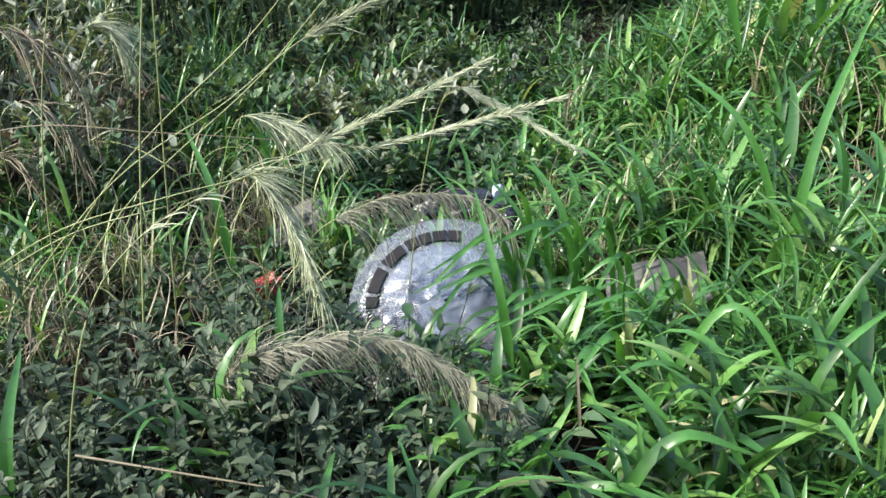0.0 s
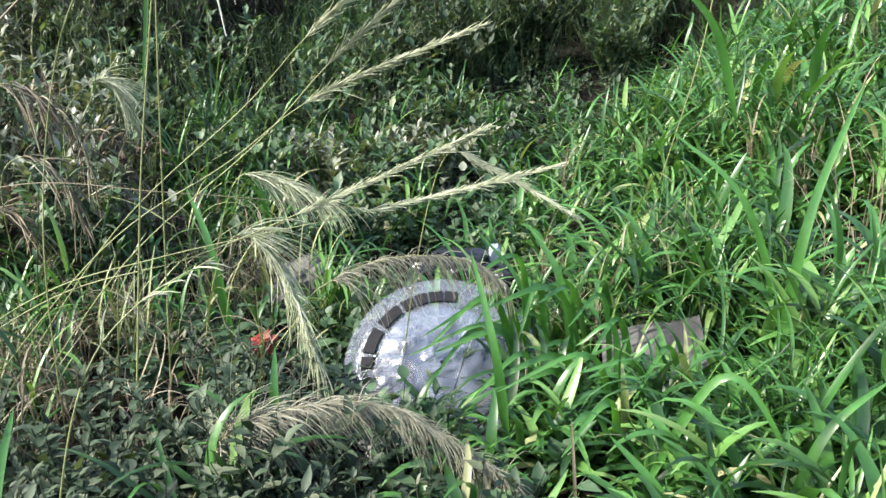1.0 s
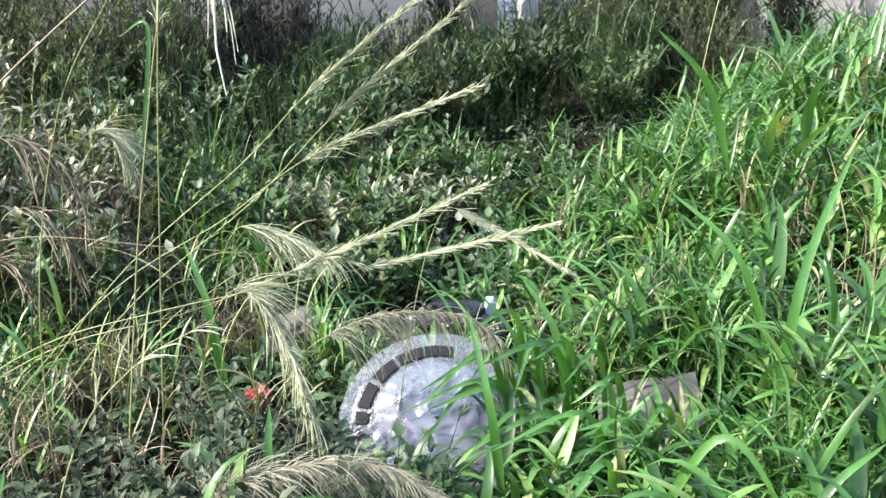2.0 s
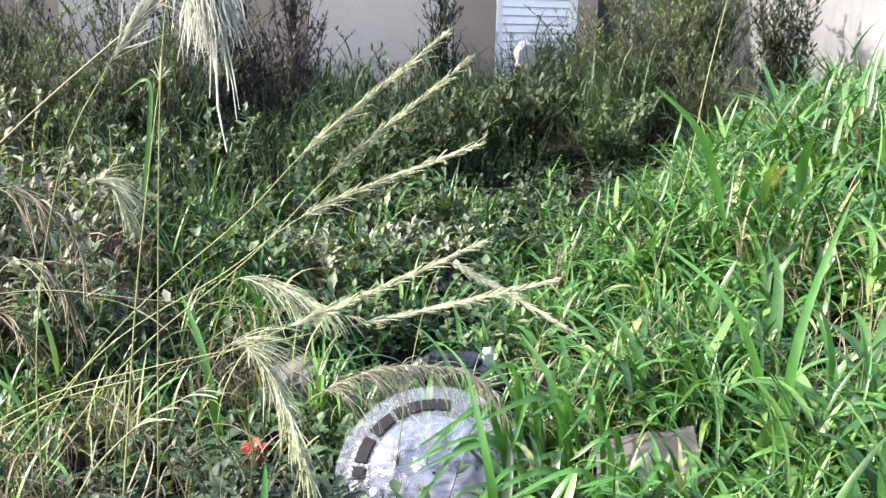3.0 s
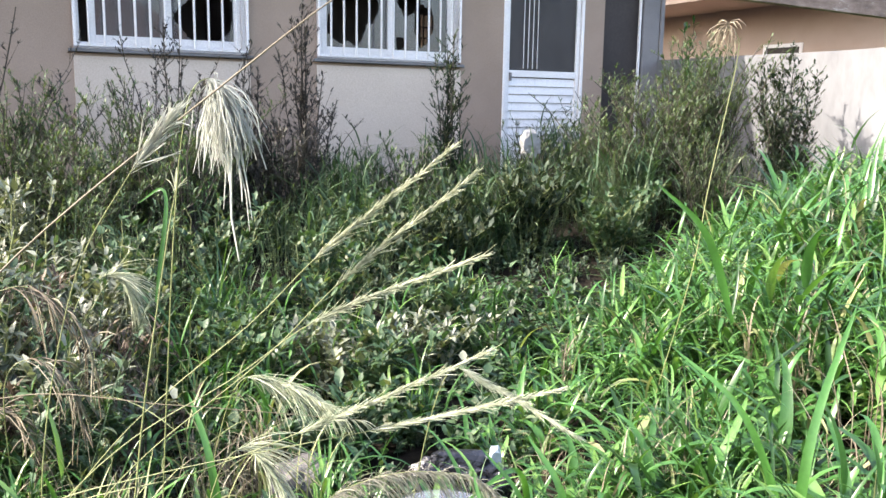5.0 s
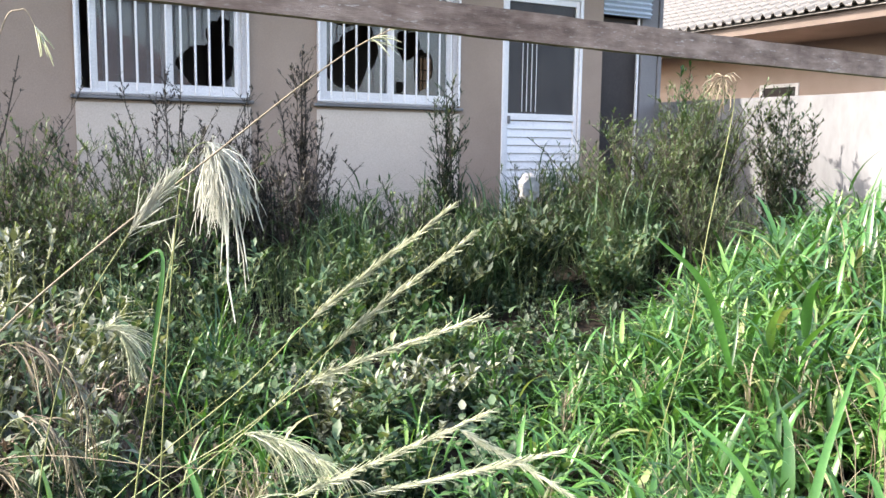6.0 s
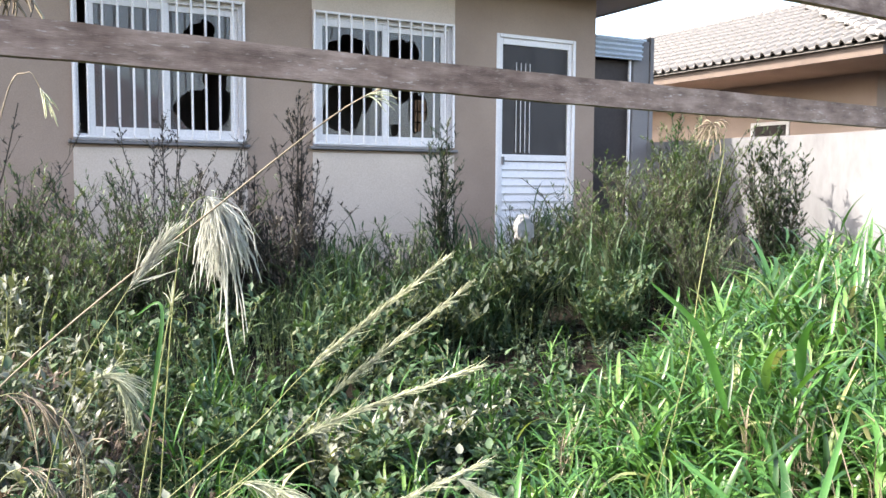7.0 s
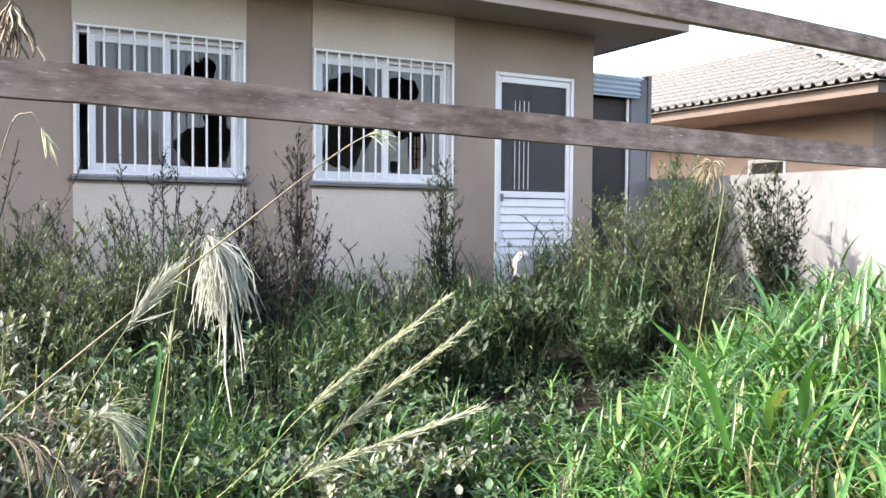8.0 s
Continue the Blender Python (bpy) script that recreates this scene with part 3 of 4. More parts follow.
def clumps(g, n, xr, yr, each, spread):
    """Roots in tufts: their places, the way each leans out of its tuft, and how far out it stands (0 to 1)."""
    m = max(1, n // each)
    i = g.integers(0, m, n)
    r, a = np.abs(g.normal(0, 0.5, n)), g.uniform(0, 2 * np.pi, n)
    x = g.uniform(*xr, m)[i] + spread * r * np.cos(a)
    y = g.uniform(*yr, m)[i] + spread * r * np.sin(a)
    return x, y, a, np.minimum(r, 1.2), g.uniform(0.62, 1.12, m)[i]


def culms(g, root, H, lean, k=5, az=None, out=None):
    n = len(root)
    if az is None:
        az, th = g.uniform(0, 2 * np.pi, n), np.abs(g.normal(0, lean, n))
    else:
        az, th = az + g.normal(0, 0.5, n), np.abs(g.normal(0, lean * 0.4, n)) + lean * 1.3 * out
    s = np.linspace(0, 1, k)
    a = th[:, None] * (0.3 + s[None])
    step = H[:, None] / (k - 1)
    d = np.stack([np.sin(a) * np.cos(az[:, None]), np.sin(a) * np.sin(az[:, None]), np.cos(a)], -1)
    return root[:, None] + np.concatenate([np.zeros((n, 1, 3)), np.cumsum((d[:, 1:] + d[:, :-1]) / 2 * step[..., None], 1)], 1)


def along(C, u):
    """Points at the share u of each path."""
    n, k, _ = C.shape
    f = np.clip(u, 0, 0.999) * (k - 1)
    i = f.astype(int)
    w = (f - i)[:, None]
    return C[np.arange(n), i] * (1 - w) + C[np.arange(n), i + 1] * w


def tall_grass(name, n, xr, yr, seed, label, mat, lo=0.25, hi=0.55, blade=(0.16, 0.42), wide=(0.007, 0.017), keep=None, per=5, lean=0.28, tilt=(0.55, 0.35), bend=(0.4, 2.3), fixed=None, segs=7, each=14, spread=0.09):
    """Leafy culms in tufts, each with blades that leave it at several heights and droop."""
    g = np.random.default_rng(seed)
    x, y, az, out, tall = clumps(g, n, xr, yr, each, spread)
    if keep is not None:
        ok = keep(x, y, g)
        x, y, az, out, tall = x[ok], y[ok], az[ok], out[ok], tall[ok]
    n = len(x)
    root = grounded(x, y, -0.01)
    size = smooth((x - grass_edge(y)) / 1.7) if fixed is None else np.full(n, fixed)
    H = (lo + (hi - lo) * size) * g.uniform(0.7, 1.12, n) * tall
    C = culms(g, root, H, lean, 5, az, out)
    pieces = []
    for b in range(per):
        at = along(C, (b + g.uniform(0.1, 0.95, n)) / per)
        L = g.uniform(*blade, n) * (0.7 + 0.45 * np.minimum(H / 0.5, 1.2))
        w = g.uniform(*wide, n) * (0.6 + 0.4 * L / blade[1])
        t0 = np.abs(g.normal(*tilt, n))
        pieces.append(ribbons(at, g.uniform(0, 2 * np.pi, n), L, w, t0, g.uniform(*bend, n), segs, 0.3, g.uniform(1.2, 2.2), g.normal(0, 0.5), 0.3))
    pieces.append(sweep(C, np.linspace(0.0024, 0.0012, C.shape[1])[None], 3))
    V, Q = joined(*pieces)
    ob = part(name, quads_mesh(name, V, Q), mat)
    return tagged(ob, label, "grass", kind="stuff")


def leafy(name, n, xr, yr, seed, label, mat, height=(0.1, 0.35), leaf=(0.02, 0.06), wide=0.5, keep=None, per=9, lean=0.4, droop=(0.0, 0.9), segs=3, each=16, spread=0.16):
    """Low weeds: thin stems in patches, set with small oval leaves."""
    g = np.random.default_rng(seed)
    x, y, az, out, tall = clumps(g, n, xr, yr, each, spread)
    if keep is not None:
        ok = keep(x, y, g)
        x, y, az, out, tall = x[ok], y[ok], az[ok], out[ok], tall[ok]
    n = len(x)
    root = grounded(x, y, -0.01)
    H = g.uniform(*height, n) * tall
    C = culms(g, root, H, lean, 4, az, out)
    pieces = [sweep(C, np.array([[0.002, 0.0018, 0.0014, 0.001]]), 3)]
    for b in range(per):
        at = along(C, g.uniform(0.15, 1.0, n))
        L = leaf[0] + (leaf[1] - leaf[0]) * g.uniform(0, 1, n) ** 1.6
        pieces.append(ribbons(at, g.uniform(0, 2 * np.pi, n), L, L * wide * g.uniform(0.6, 1.25, n), g.uniform(0.3, 1.6, n), g.uniform(*droop, n), segs, 0.3, 1.2, g.normal(0, 0.4), 0.45))
    V, Q = joined(*pieces)
    ob = part(name, quads_mesh(name, V, Q), mat)
    return tagged(ob, label, "weeds", kind="stuff")


def litter_clear(x, y):
    """Off the things that lie on the ground, and off the bare hollow."""
    return (np.hypot(x - 0.42, y - 0.06) > 0.22) & (np.hypot((x - 0.8) / 1.2, y - 0.56) > 0.12) & (np.hypot(x - 0.34, y - 0.78) > 0.12) & (np.hypot((x - 0.88) / 1.3, y + 0.17) > 0.14)


def in_grass(x, y, g):
    d = x - grass_edge(y) + g.normal(0, 0.09, len(x))
    return (d > 0) & (x < WX - 0.05) & (g.uniform(0, 1, len(x)) < 0.3 + 0.7 * smooth(d / 0.4)) & litter_clear(x, y)


def off_grass(x, y, g):
    d = grass_edge(y) - x + g.normal(0, 0.12, len(x))
    hollow = np.hypot((x - 2.15) / 0.6, (y - 2.45) / 0.38)
    return (d > -0.08) & litter_clear(x, y) & ((hollow > 1.0) | (g.uniform(0, 1, len(x)) < 0.7))


def green_ground(x, y, g):
    """Off the tall grass, and thinner where the growth has dried out."""
    dry = np.hypot((x + 0.35) / 0.45, (y - 1.45) / 0.9) < g.uniform(0.6, 1.1, len(x))
    return off_grass(x, y, g) & (~dry | (g.uniform(0, 1, len(x)) < 0.3))


def left_side(x, y, g):
    return off_grass(x, y, g) & (x < 0.25 + 0.15 * y + g.normal(0, 0.2, len(x)))


def dry_spot(x, y, g):
    return (np.hypot((x + 0.2) / 0.65, (y - 0.75) / 0.7) < g.uniform(0.4, 1.1, len(x)))


def near_edge(x, y, g):
    return (x - grass_edge(y) > -0.06) & litter_clear(x, y)


def thatch_spot(x, y, g):
    return (np.hypot((x - 0.98) / 0.22, (y - 0.30) / 0.3) < g.uniform(0.3, 1.1, len(x)))


def soft_spot(x, y, g):
    """Where fine soft grass grows between the weeds."""
    q = np.minimum(np.hypot((x - 0.5) / 0.45, (y - 2.1) / 0.7), np.hypot((x - 1.7) / 0.5, (y - 3.75) / 0.45))
    return q < g.uniform(0.4, 1.1, len(x))


def pale_spot(x, y, g):
    """Where the weeds have pale, dusty leaves."""
    q = np.minimum(np.hypot((x - 1.05) / 0.6, (y - 1.55) / 0.55), np.hypot((x + 0.35) / 0.42, (y - 1.75) / 0.9))
    return off_grass(x, y, g) & (q < g.uniform(0.4, 1.15, len(x)))


tall_grass("tall_grass", 1500, (-0.1, 3.2), (-1.0, 0.9), 11, "tall bright green broad-bladed grass, unmown", GRASS, 0.12, 0.50, (0.13, 0.30), (0.024, 0.046), keep=in_grass, per=5, bend=(0.3, 2.1), tilt=(0.75, 0.35), lean=0.42)
tall_grass("tall_grass", 650, (0.2, 3.0), (-0.9, 0.9), 17, "narrow green grass between broader blades", GRASS, 0.16, 0.55, (0.14, 0.32), (0.006, 0.014), keep=in_grass, per=5, lean=0.42)
tall_grass("tall_grass", 3200, (0.8, 5.5), (0.8, 2.4), 12, "tall green grass with drooping blades, unmown", GRASS, 0.18, 0.62, (0.12, 0.30), (0.014, 0.032), keep=in_grass, per=6, lean=0.5, tilt=(0.85, 0.35), bend=(0.2, 1.9), each=20, spread=0.15)
tall_grass("tall_grass", 2200, (2.5, 5.5), (-0.9, 4.0), 13, "tall bright green grass beside a white wall", GRASS, 0.26, 0.64, (0.12, 0.30), (0.013, 0.030), keep=in_grass, per=6, segs=5, lean=0.5, tilt=(0.85, 0.35), bend=(0.2, 1.9), each=20, spread=0.16)
tall_grass("dry_grass", 620, (0.2, 5.0), (-0.9, 3.5), 14, "dry straw-coloured blades among the grass", STRAW, 0.2, 0.62, (0.12, 0.3), (0.003, 0.009), keep=in_grass, per=4, each=5)
tall_grass("dry_grass", 300, (0.6, 1.4), (-0.1, 0.7), 15, "matted dry grass stems", STRAW, 0.12, 0.24, (0.10, 0.22), (0.002, 0.005), keep=thatch_spot, per=4, fixed=0.5)
tall_grass("dry_grass", 900, (-1.1, 0.7), (0.0, 1.6), 16, "brown dead grass heaped among weeds", STRAW, 0.12, 0.34, (0.10, 0.26), (0.002, 0.007), keep=dry_spot, per=5, fixed=0.5, bend=(0.8, 3.0), each=9)
tall_grass("grass_clump", 260, (0.0, 1.0), (-1.0, -0.15), 18, "broad green grass blades at the edge of the weeds", GRASS, 0.10, 0.26, (0.12, 0.26), (0.02, 0.038), keep=near_edge, per=5, fixed=0.6, lean=0.5, each=6)
tall_grass("grass_clump", 20, (-0.5, 0.2), (-0.7, 0.0), 19, "green grass blades among dull weeds", GRASS, 0.14, 0.3, (0.14, 0.28), (0.012, 0.03), per=4, fixed=0.6, each=4)
leafy("ground_weeds", 1500, (-1.6, 1.6), (-1.0, 1.2), 21, "low grey-green leafy weeds covering the ground", WEED, (0.06, 0.24), (0.022, 0.055), 0.8, keep=green_ground, per=9)
leafy("ground_weeds", 2100, (-1.6, 4.5), (1.0, 3.0), 22, "low leafy weeds with dull green leaves", WEED, (0.06, 0.26), (0.026, 0.064), 0.85, keep=green_ground, per=8, segs=3)
leafy("ground_weeds", 850, (-1.4, 2.4), (0.3, 2.4), 30, "round-leaved creeping weeds", WEED, (0.05, 0.20), (0.03, 0.07), 1.0, keep=green_ground, per=8)
leafy("pale_weeds", 900, (-1.0, 2.0), (0.8, 2.8), 31, "creeping weeds with pale dusty oval leaves", PALE, (0.08, 0.30), (0.028, 0.06), 0.9, keep=pale_spot, per=9, each=10)
leafy("foreground_weeds", 1250, (-1.15, 0.45), (-0.95, 0.15), 23, "knee-high dull green weeds with toothed leaves", DULL, (0.14, 0.33), (0.014, 0.046), 0.62, keep=left_side, per=22)
leafy("tall_weeds", 230, (-1.6, 0.5), (0.6, 3.0), 24, "tall leafy weeds with dusty leaves", WEED, (0.3, 0.85), (0.018, 0.05), 0.42, keep=left_side, per=28, lean=0.3, segs=2, each=9)
leafy("back_weeds", 3600, (-1.8, 5.3), (2.5, 4.7), 25, "dark green weeds in the shade of the house", SHRUB, (0.18, 0.68), (0.014, 0.045), 0.34, keep=off_grass, per=15, segs=2, spread=0.2)
tall_grass("back_grass", 1200, (0.9, 4.6), (2.8, 4.7), 26, "dark grass growing against the house", WEED, 0.3, 0.85, (0.14, 0.34), (0.008, 0.019), keep=off_grass, per=4, fixed=0.5, segs=5)
tall_grass("soft_grass", 900, (-0.2, 2.4), (1.2, 4.3), 32, "soft fine green grass between the weeds", GRASS, 0.2, 0.5, (0.12, 0.30), (0.005, 0.013), keep=soft_spot, per=6, fixed=0.5, lean=0.5, each=16)
tall_grass("sparse_grass", 520, (-1.4, 2.0), (0.2, 2.0), 27, "thin green grass sprigs among the weeds", GRASS, 0.16, 0.42, (0.12, 0.32), (0.008, 0.02), keep=off_grass, per=4, fixed=0.5, each=7)
tall_grass("sparse_grass", 260, (-1.3, 0.6), (0.1, 1.9), 28, "yellow-green grass stems", STEM, 0.2, 0.5, (0.10, 0.28), (0.003, 0.008), keep=left_side, per=3, fixed=0.5, each=6)
# darker leaves than the other ground weeds: the hollow's shade as colour
leafy("hollow_weeds", 620, (1.4, 3.1), (1.9, 3.1), 33, "small weeds in the hollow, its shade in their dark leaf colour", DULL, (0.04, 0.16), (0.02, 0.055), 0.6, keep=off_grass, per=10, each=8)
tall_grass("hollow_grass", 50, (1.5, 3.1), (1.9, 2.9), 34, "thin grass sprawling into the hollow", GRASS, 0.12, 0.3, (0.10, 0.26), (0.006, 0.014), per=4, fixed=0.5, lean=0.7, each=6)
leafy("verge_weeds", 1300, (-5.0, -1.3), (-1.2, 4.7), 29, "low weeds along the house front", WEED, (0.08, 0.4), (0.03, 0.08), 0.5, per=8, each=4, spread=0.4)


def shrub(name, x, y, h, spread, seed, label, leaf_m, stem_m, stems=16, twigs=7, leaf=(0.02, 0.045), wide=0.3, per=5, upright=0.5, bare=0.2):
    """A weedy bush: thin stems from one root, side twigs, narrow leaves on both."""
    g = np.random.default_rng(seed)
    stems, twigs = int(stems * 1.5), int(twigs * 1.35)
    z = float(terrain(x, y))
    thing = empty(name, (x, y, z))
    tagged(thing, label, "shrub")
    root = np.array([[x, y, z - 0.02]]) + np.concatenate([g.normal(0, spread * 0.10, (stems, 2)), np.zeros((stems, 1))], 1)
    tip = np.array([[x, y, z]]) + np.stack([g.normal(0, spread * 0.5, stems), g.normal(0, spread * 0.4, stems), h * g.uniform(0.55, 1.0, stems)], -1)
    tip[0] = (x, y, z + h)
    k = 8
    s = np.linspace(0, 1, k)[None, :, None]
    C = root[:, None] * (1 - s) + tip[:, None] * s
    C[..., :2] += (root[:, None, :2] - tip[:, None, :2]) * (s * (1 - s)) * upright
    C[:, 1:-1] += g.normal(0, 0.012, (stems, k - 2, 3))
    R = np.linspace(0.0045, 0.0013, k)[None] * g.uniform(0.8, 1.6, (stems, 1)) * (0.6 + 0.6 * h)
    pieces = [sweep(C, R, 4)]
    Ct = np.repeat(C, twigs, 0)
    n = len(Ct)
    u = g.uniform(0.22, 0.98, n)
    a = along(Ct, u)
    az = g.uniform(0, 2 * np.pi, n)
    L = g.uniform(0.06, 0.24, n) * (1.15 - 0.6 * u) * (0.5 + 0.6 * h)
    up = g.uniform(0.5, 1.2, n)
    d = np.stack([np.cos(az) * np.cos(up), np.sin(az) * np.cos(up), np.sin(up)], -1)
    b = a + d * L[:, None]
    T = np.stack([a, (a + b) / 2 + g.normal(0, 0.006, (n, 3)), b], 1)
    pieces.append(sweep(T, np.array([[0.0017, 0.0014, 0.001]]), 3))
    part("branchwork", quads_mesh("branchwork", *joined(*pieces)), stem_m, thing)
    leaves = []
    for i in range(int(per * 1.5)):
        w = g.uniform(0.05, 1.0, n)
        at = along(T, w)
        Lf = g.uniform(*leaf, n)
        leaves.append(ribbons(at, az + g.normal(0, 1.1, n), Lf, Lf * wide * g.uniform(0.7, 1.2, n), g.uniform(0.2, 1.3, n), g.uniform(-0.1, 0.8, n), 2, 0.25, 1.2, 0.0, 0.45))
    Cm = np.repeat(C, 2 * twigs, 0)
    m = len(Cm)
    Lf = g.uniform(*leaf, m) * 1.25
    leaves.append(ribbons(along(Cm, g.uniform(bare, 1.0, m)), g.uniform(0, 2 * np.pi, m), Lf, Lf * wide, g.uniform(0.4, 1.4, m), g.uniform(0.0, 0.9, m), 2, 0.25, 1.2, 0.0, 0.45))
    part("foliage", quads_mesh("foliage", *joined(*leaves)), leaf_m, thing)
    return thing


# bushes along the house front, from one end to the other
shrub("bush", -0.25, 3.75, 1.05, 0.5, 31, "feathery grey-green weed bush before the house wall", SHRUB, TWIG, 26, 11, (0.018, 0.042), 0.32, 9)
shrub("bush", 0.28, 3.55, 1.10, 0.62, 32, "feathery yellow-green weed bush under a window", SHRUB, TWIG, 34, 12, (0.018, 0.042), 0.32, 10)
shrub("bush", 0.52, 3.35, 0.95, 0.4, 33, "bright feathery green weed bush", GRASS, TWIG, 18, 8, (0.02, 0.05), 0.16)
shrub("twiggy_bush", 0.62, 4.25, 1.42, 0.75, 34, "dark twiggy weed with few leaves, dried out", PURPLE, TWIG, 12, 13, (0.018, 0.038), 0.5, 6, 0.2)
shrub("twiggy_bush", -0.45, 4.2, 1.45, 0.7, 35, "bare dark twigs leaning against the wall", PURPLE, TWIG, 8, 10, (0.018, 0.038), 0.5, 5, 0.2)
shrub("dry_shrub", 1.09, 4.0, 1.22, 0.22, 36, "purple-brown upright dried weed", PURPLE, TWIG, 9, 12, (0.02, 0.045), 0.4, 6, 0.2, 0.3)
shrub("dry_shrub", 1.44, 3.9, 1.56, 0.20, 37, "tall dark upright weed with a leafy spire", PURPLE, TWIG, 7, 18, (0.02, 0.045), 0.42, 7, 0.1, 0.25)
shrub("dry_shrub", 1.23, 3.75, 0.95, 0.5, 38, "purple-brown dried weed clump", PURPLE, TWIG, 22, 10, (0.02, 0.045), 0.4, 7)
shrub("spire_weed", 2.47, 3.75, 1.42, 0.2, 39, "dark green spire of weed before a window", DULL, TWIG, 6, 16, (0.025, 0.055), 0.4, 6, 0.1, 0.3)
shrub("bush", 2.15, 3.6, 0.78, 0.45, 40, "low dark green weed bush", SHRUB, TWIG, 18, 7, (0.03, 0.06), 0.35)
# these two get dull leaves so their colour carries the hollow's shade
shrub("leafy_weed", 2.55, 3.0, 0.62, 0.5, 41, "weed with broad oval leaves, coloured dark for shade", DULL, STEM, 20, 7, (0.04, 0.085), 0.55, 3)
shrub("leafy_weed", 1.95, 3.0, 0.55, 0.5, 42, "oval-leaved weed, shade put into its dark leaf colour", DULL, STEM, 18, 7, (0.035, 0.075), 0.55, 3)
shrub("bush", 3.05, 3.55, 0.75, 0.5, 43, "dark grassy weed before a door", SHRUB, TWIG, 18, 7)
shrub("bush", 3.55, 3.1, 1.05, 0.6, 44, "grey-green feathery bush beside the door", SHRUB, TWIG, 28, 9, (0.022, 0.05), 0.3, 6)
shrub("bush", 4.05, 3.2, 1.28, 0.66, 45, "tall grey-green feathery bush", SHRUB, TWIG, 36, 12, (0.02, 0.044), 0.34, 9)
shrub("bush", 4.45, 3.3, 1.36, 0.55, 46, "tall grey-green bush near the boundary wall", SHRUB, TWIG, 34, 12, (0.02, 0.046), 0.36, 9)
shrub("bush", 3.75, 2.6, 0.72, 0.5, 47, "low feathery bush at the edge of the grass", SHRUB, TWIG, 22, 8, (0.02, 0.045), 0.3, 5)
shrub("dark_weed", 4.69, 2.8, 1.26, 0.34, 48, "dark-leaved upright weed against the white wall", DULL, TWIG, 14, 15, (0.025, 0.05), 0.45, 9, 0.2, 0.2)
shrub("sapling", 5.05, 4.25, 1.55, 0.3, 49, "light green sapling beside the shed", GRASS, TWIG, 6, 10, (0.03, 0.07), 0.4, 6, 0.2, 0.4)


shrub("bush", -0.05, 3.15, 0.85, 0.6, 72, "feathery green weed bush in light shade", SHRUB, TWIG, 30, 11, (0.018, 0.042), 0.32, 10)
shrub("bush", -0.55, 3.3, 0.95, 0.55, 73, "grey-green weed bush, feathery and dense", SHRUB, TWIG, 28, 11, (0.018, 0.042), 0.32, 10)
shrub("bush", 0.75, 3.75, 0.85, 0.5, 74, "dense dull green weed bush under a window", SHRUB, TWIG, 22, 8, (0.022, 0.05), 0.3, 6)
shrub("bush", 1.75, 3.9, 0.62, 0.5, 75, "low dark weed bush against the house", SHRUB, TWIG, 20, 8, (0.025, 0.055), 0.3, 5)
for i, (x, y, h, w) in enumerate([(0.85, 1.35, 0.34, 0.34), (1.35, 1.95, 0.42, 0.4), (0.4, 1.7, 0.42, 0.4), (0.05, 2.15, 0.62, 0.42), (-0.45, 1.35, 0.62, 0.36), (-0.7, 1.9, 0.8, 0.45), (1.0, 2.35, 0.5, 0.45), (0.55, 2.6, 0.6, 0.45), (2.95, 2.6, 0.5, 0.4), (0.55, 0.95, 0.26, 0.28), (-0.3, 0.95, 0.46, 0.3), (1.45, 2.9, 0.55, 0.45)]):
    shrub("leafy_weed", x, y, h, w, 80 + i, "grey-green oval-leaved weed, knee high" if h > 0.45 else "low oval-leaved weed with pale leaves", WEED, STEM, 10, 6, (0.024, 0.06), 0.8, 4, 0.3, 0.1)
for i, (x, y, h) in enumerate([(0.45, 2.15, 0.5), (0.2, 1.3, 0.4), (0.95, 1.75, 0.36)]):
    g0 = np.random.default_rng(110 + i)
    n0 = 46
    rt = grounded(x + g0.normal(0, 0.05, n0), y + g0.normal(0, 0.05, n0), -0.01)
    tuft0 = part("grass_clump", quads_mesh("grass_clump", *ribbons(rt, g0.uniform(0, 6.28, n0), h * g0.uniform(0.6, 1.2, n0), g0.uniform(0.009, 0.02, n0), np.abs(g0.normal(0.2, 0.2, n0)), g0.uniform(0.2, 1.7, n0), 8, 0.3, 1.8)), GRASS)
    tagged(tuft0, "tuft of bright green grass among weeds", "grass", kind="stuff")


for i, (x, y, h, w) in enumerate([(-0.45, 1.2, 0.78, 0.34), (-0.62, 1.55, 0.95, 0.4), (-0.25, 1.05, 0.5, 0.28), (-0.85, 1.3, 0.95, 0.35), (0.75, 1.55, 0.3, 0.34), (1.15, 1.6, 0.3, 0.3), (-0.18, 1.9, 0.62, 0.34), (-0.30, 1.65, 0.5, 0.34), (-0.05, 1.85, 0.42, 0.3), (-0.32, 2.3, 0.8, 0.36)]):
    shrub("dusty_weed", x, y, h, w, 130 + i, "tall weed with pale dusty curled leaves" if h > 0.35 else "low weed with pale grey-green leaves", PALE, STEM, 10, 6, (0.024, 0.058), 0.62, 4, 0.3, 0.15)


for i, (x, y, h, w) in enumerate([(-0.30, 1.30, 0.46, 0.3), (-0.45, 1.0, 0.42, 0.3), (-0.52, 1.75, 0.62, 0.32), (-0.18, 1.0, 0.26, 0.25), (-0.22, 1.55, 0.44, 0.3), (-0.38, 2.0, 0.52, 0.34), (-0.05, 1.25, 0.26, 0.28), (-0.42, 1.5, 0.5, 0.32)]):
    shrub("withered_weed", x, y, h, w, 150 + i, "withered brown weed with curled dead leaves", DRYLEAF, TWIG, 13, 8, (0.025, 0.06), 0.3, 5, 0.3, 0.1)


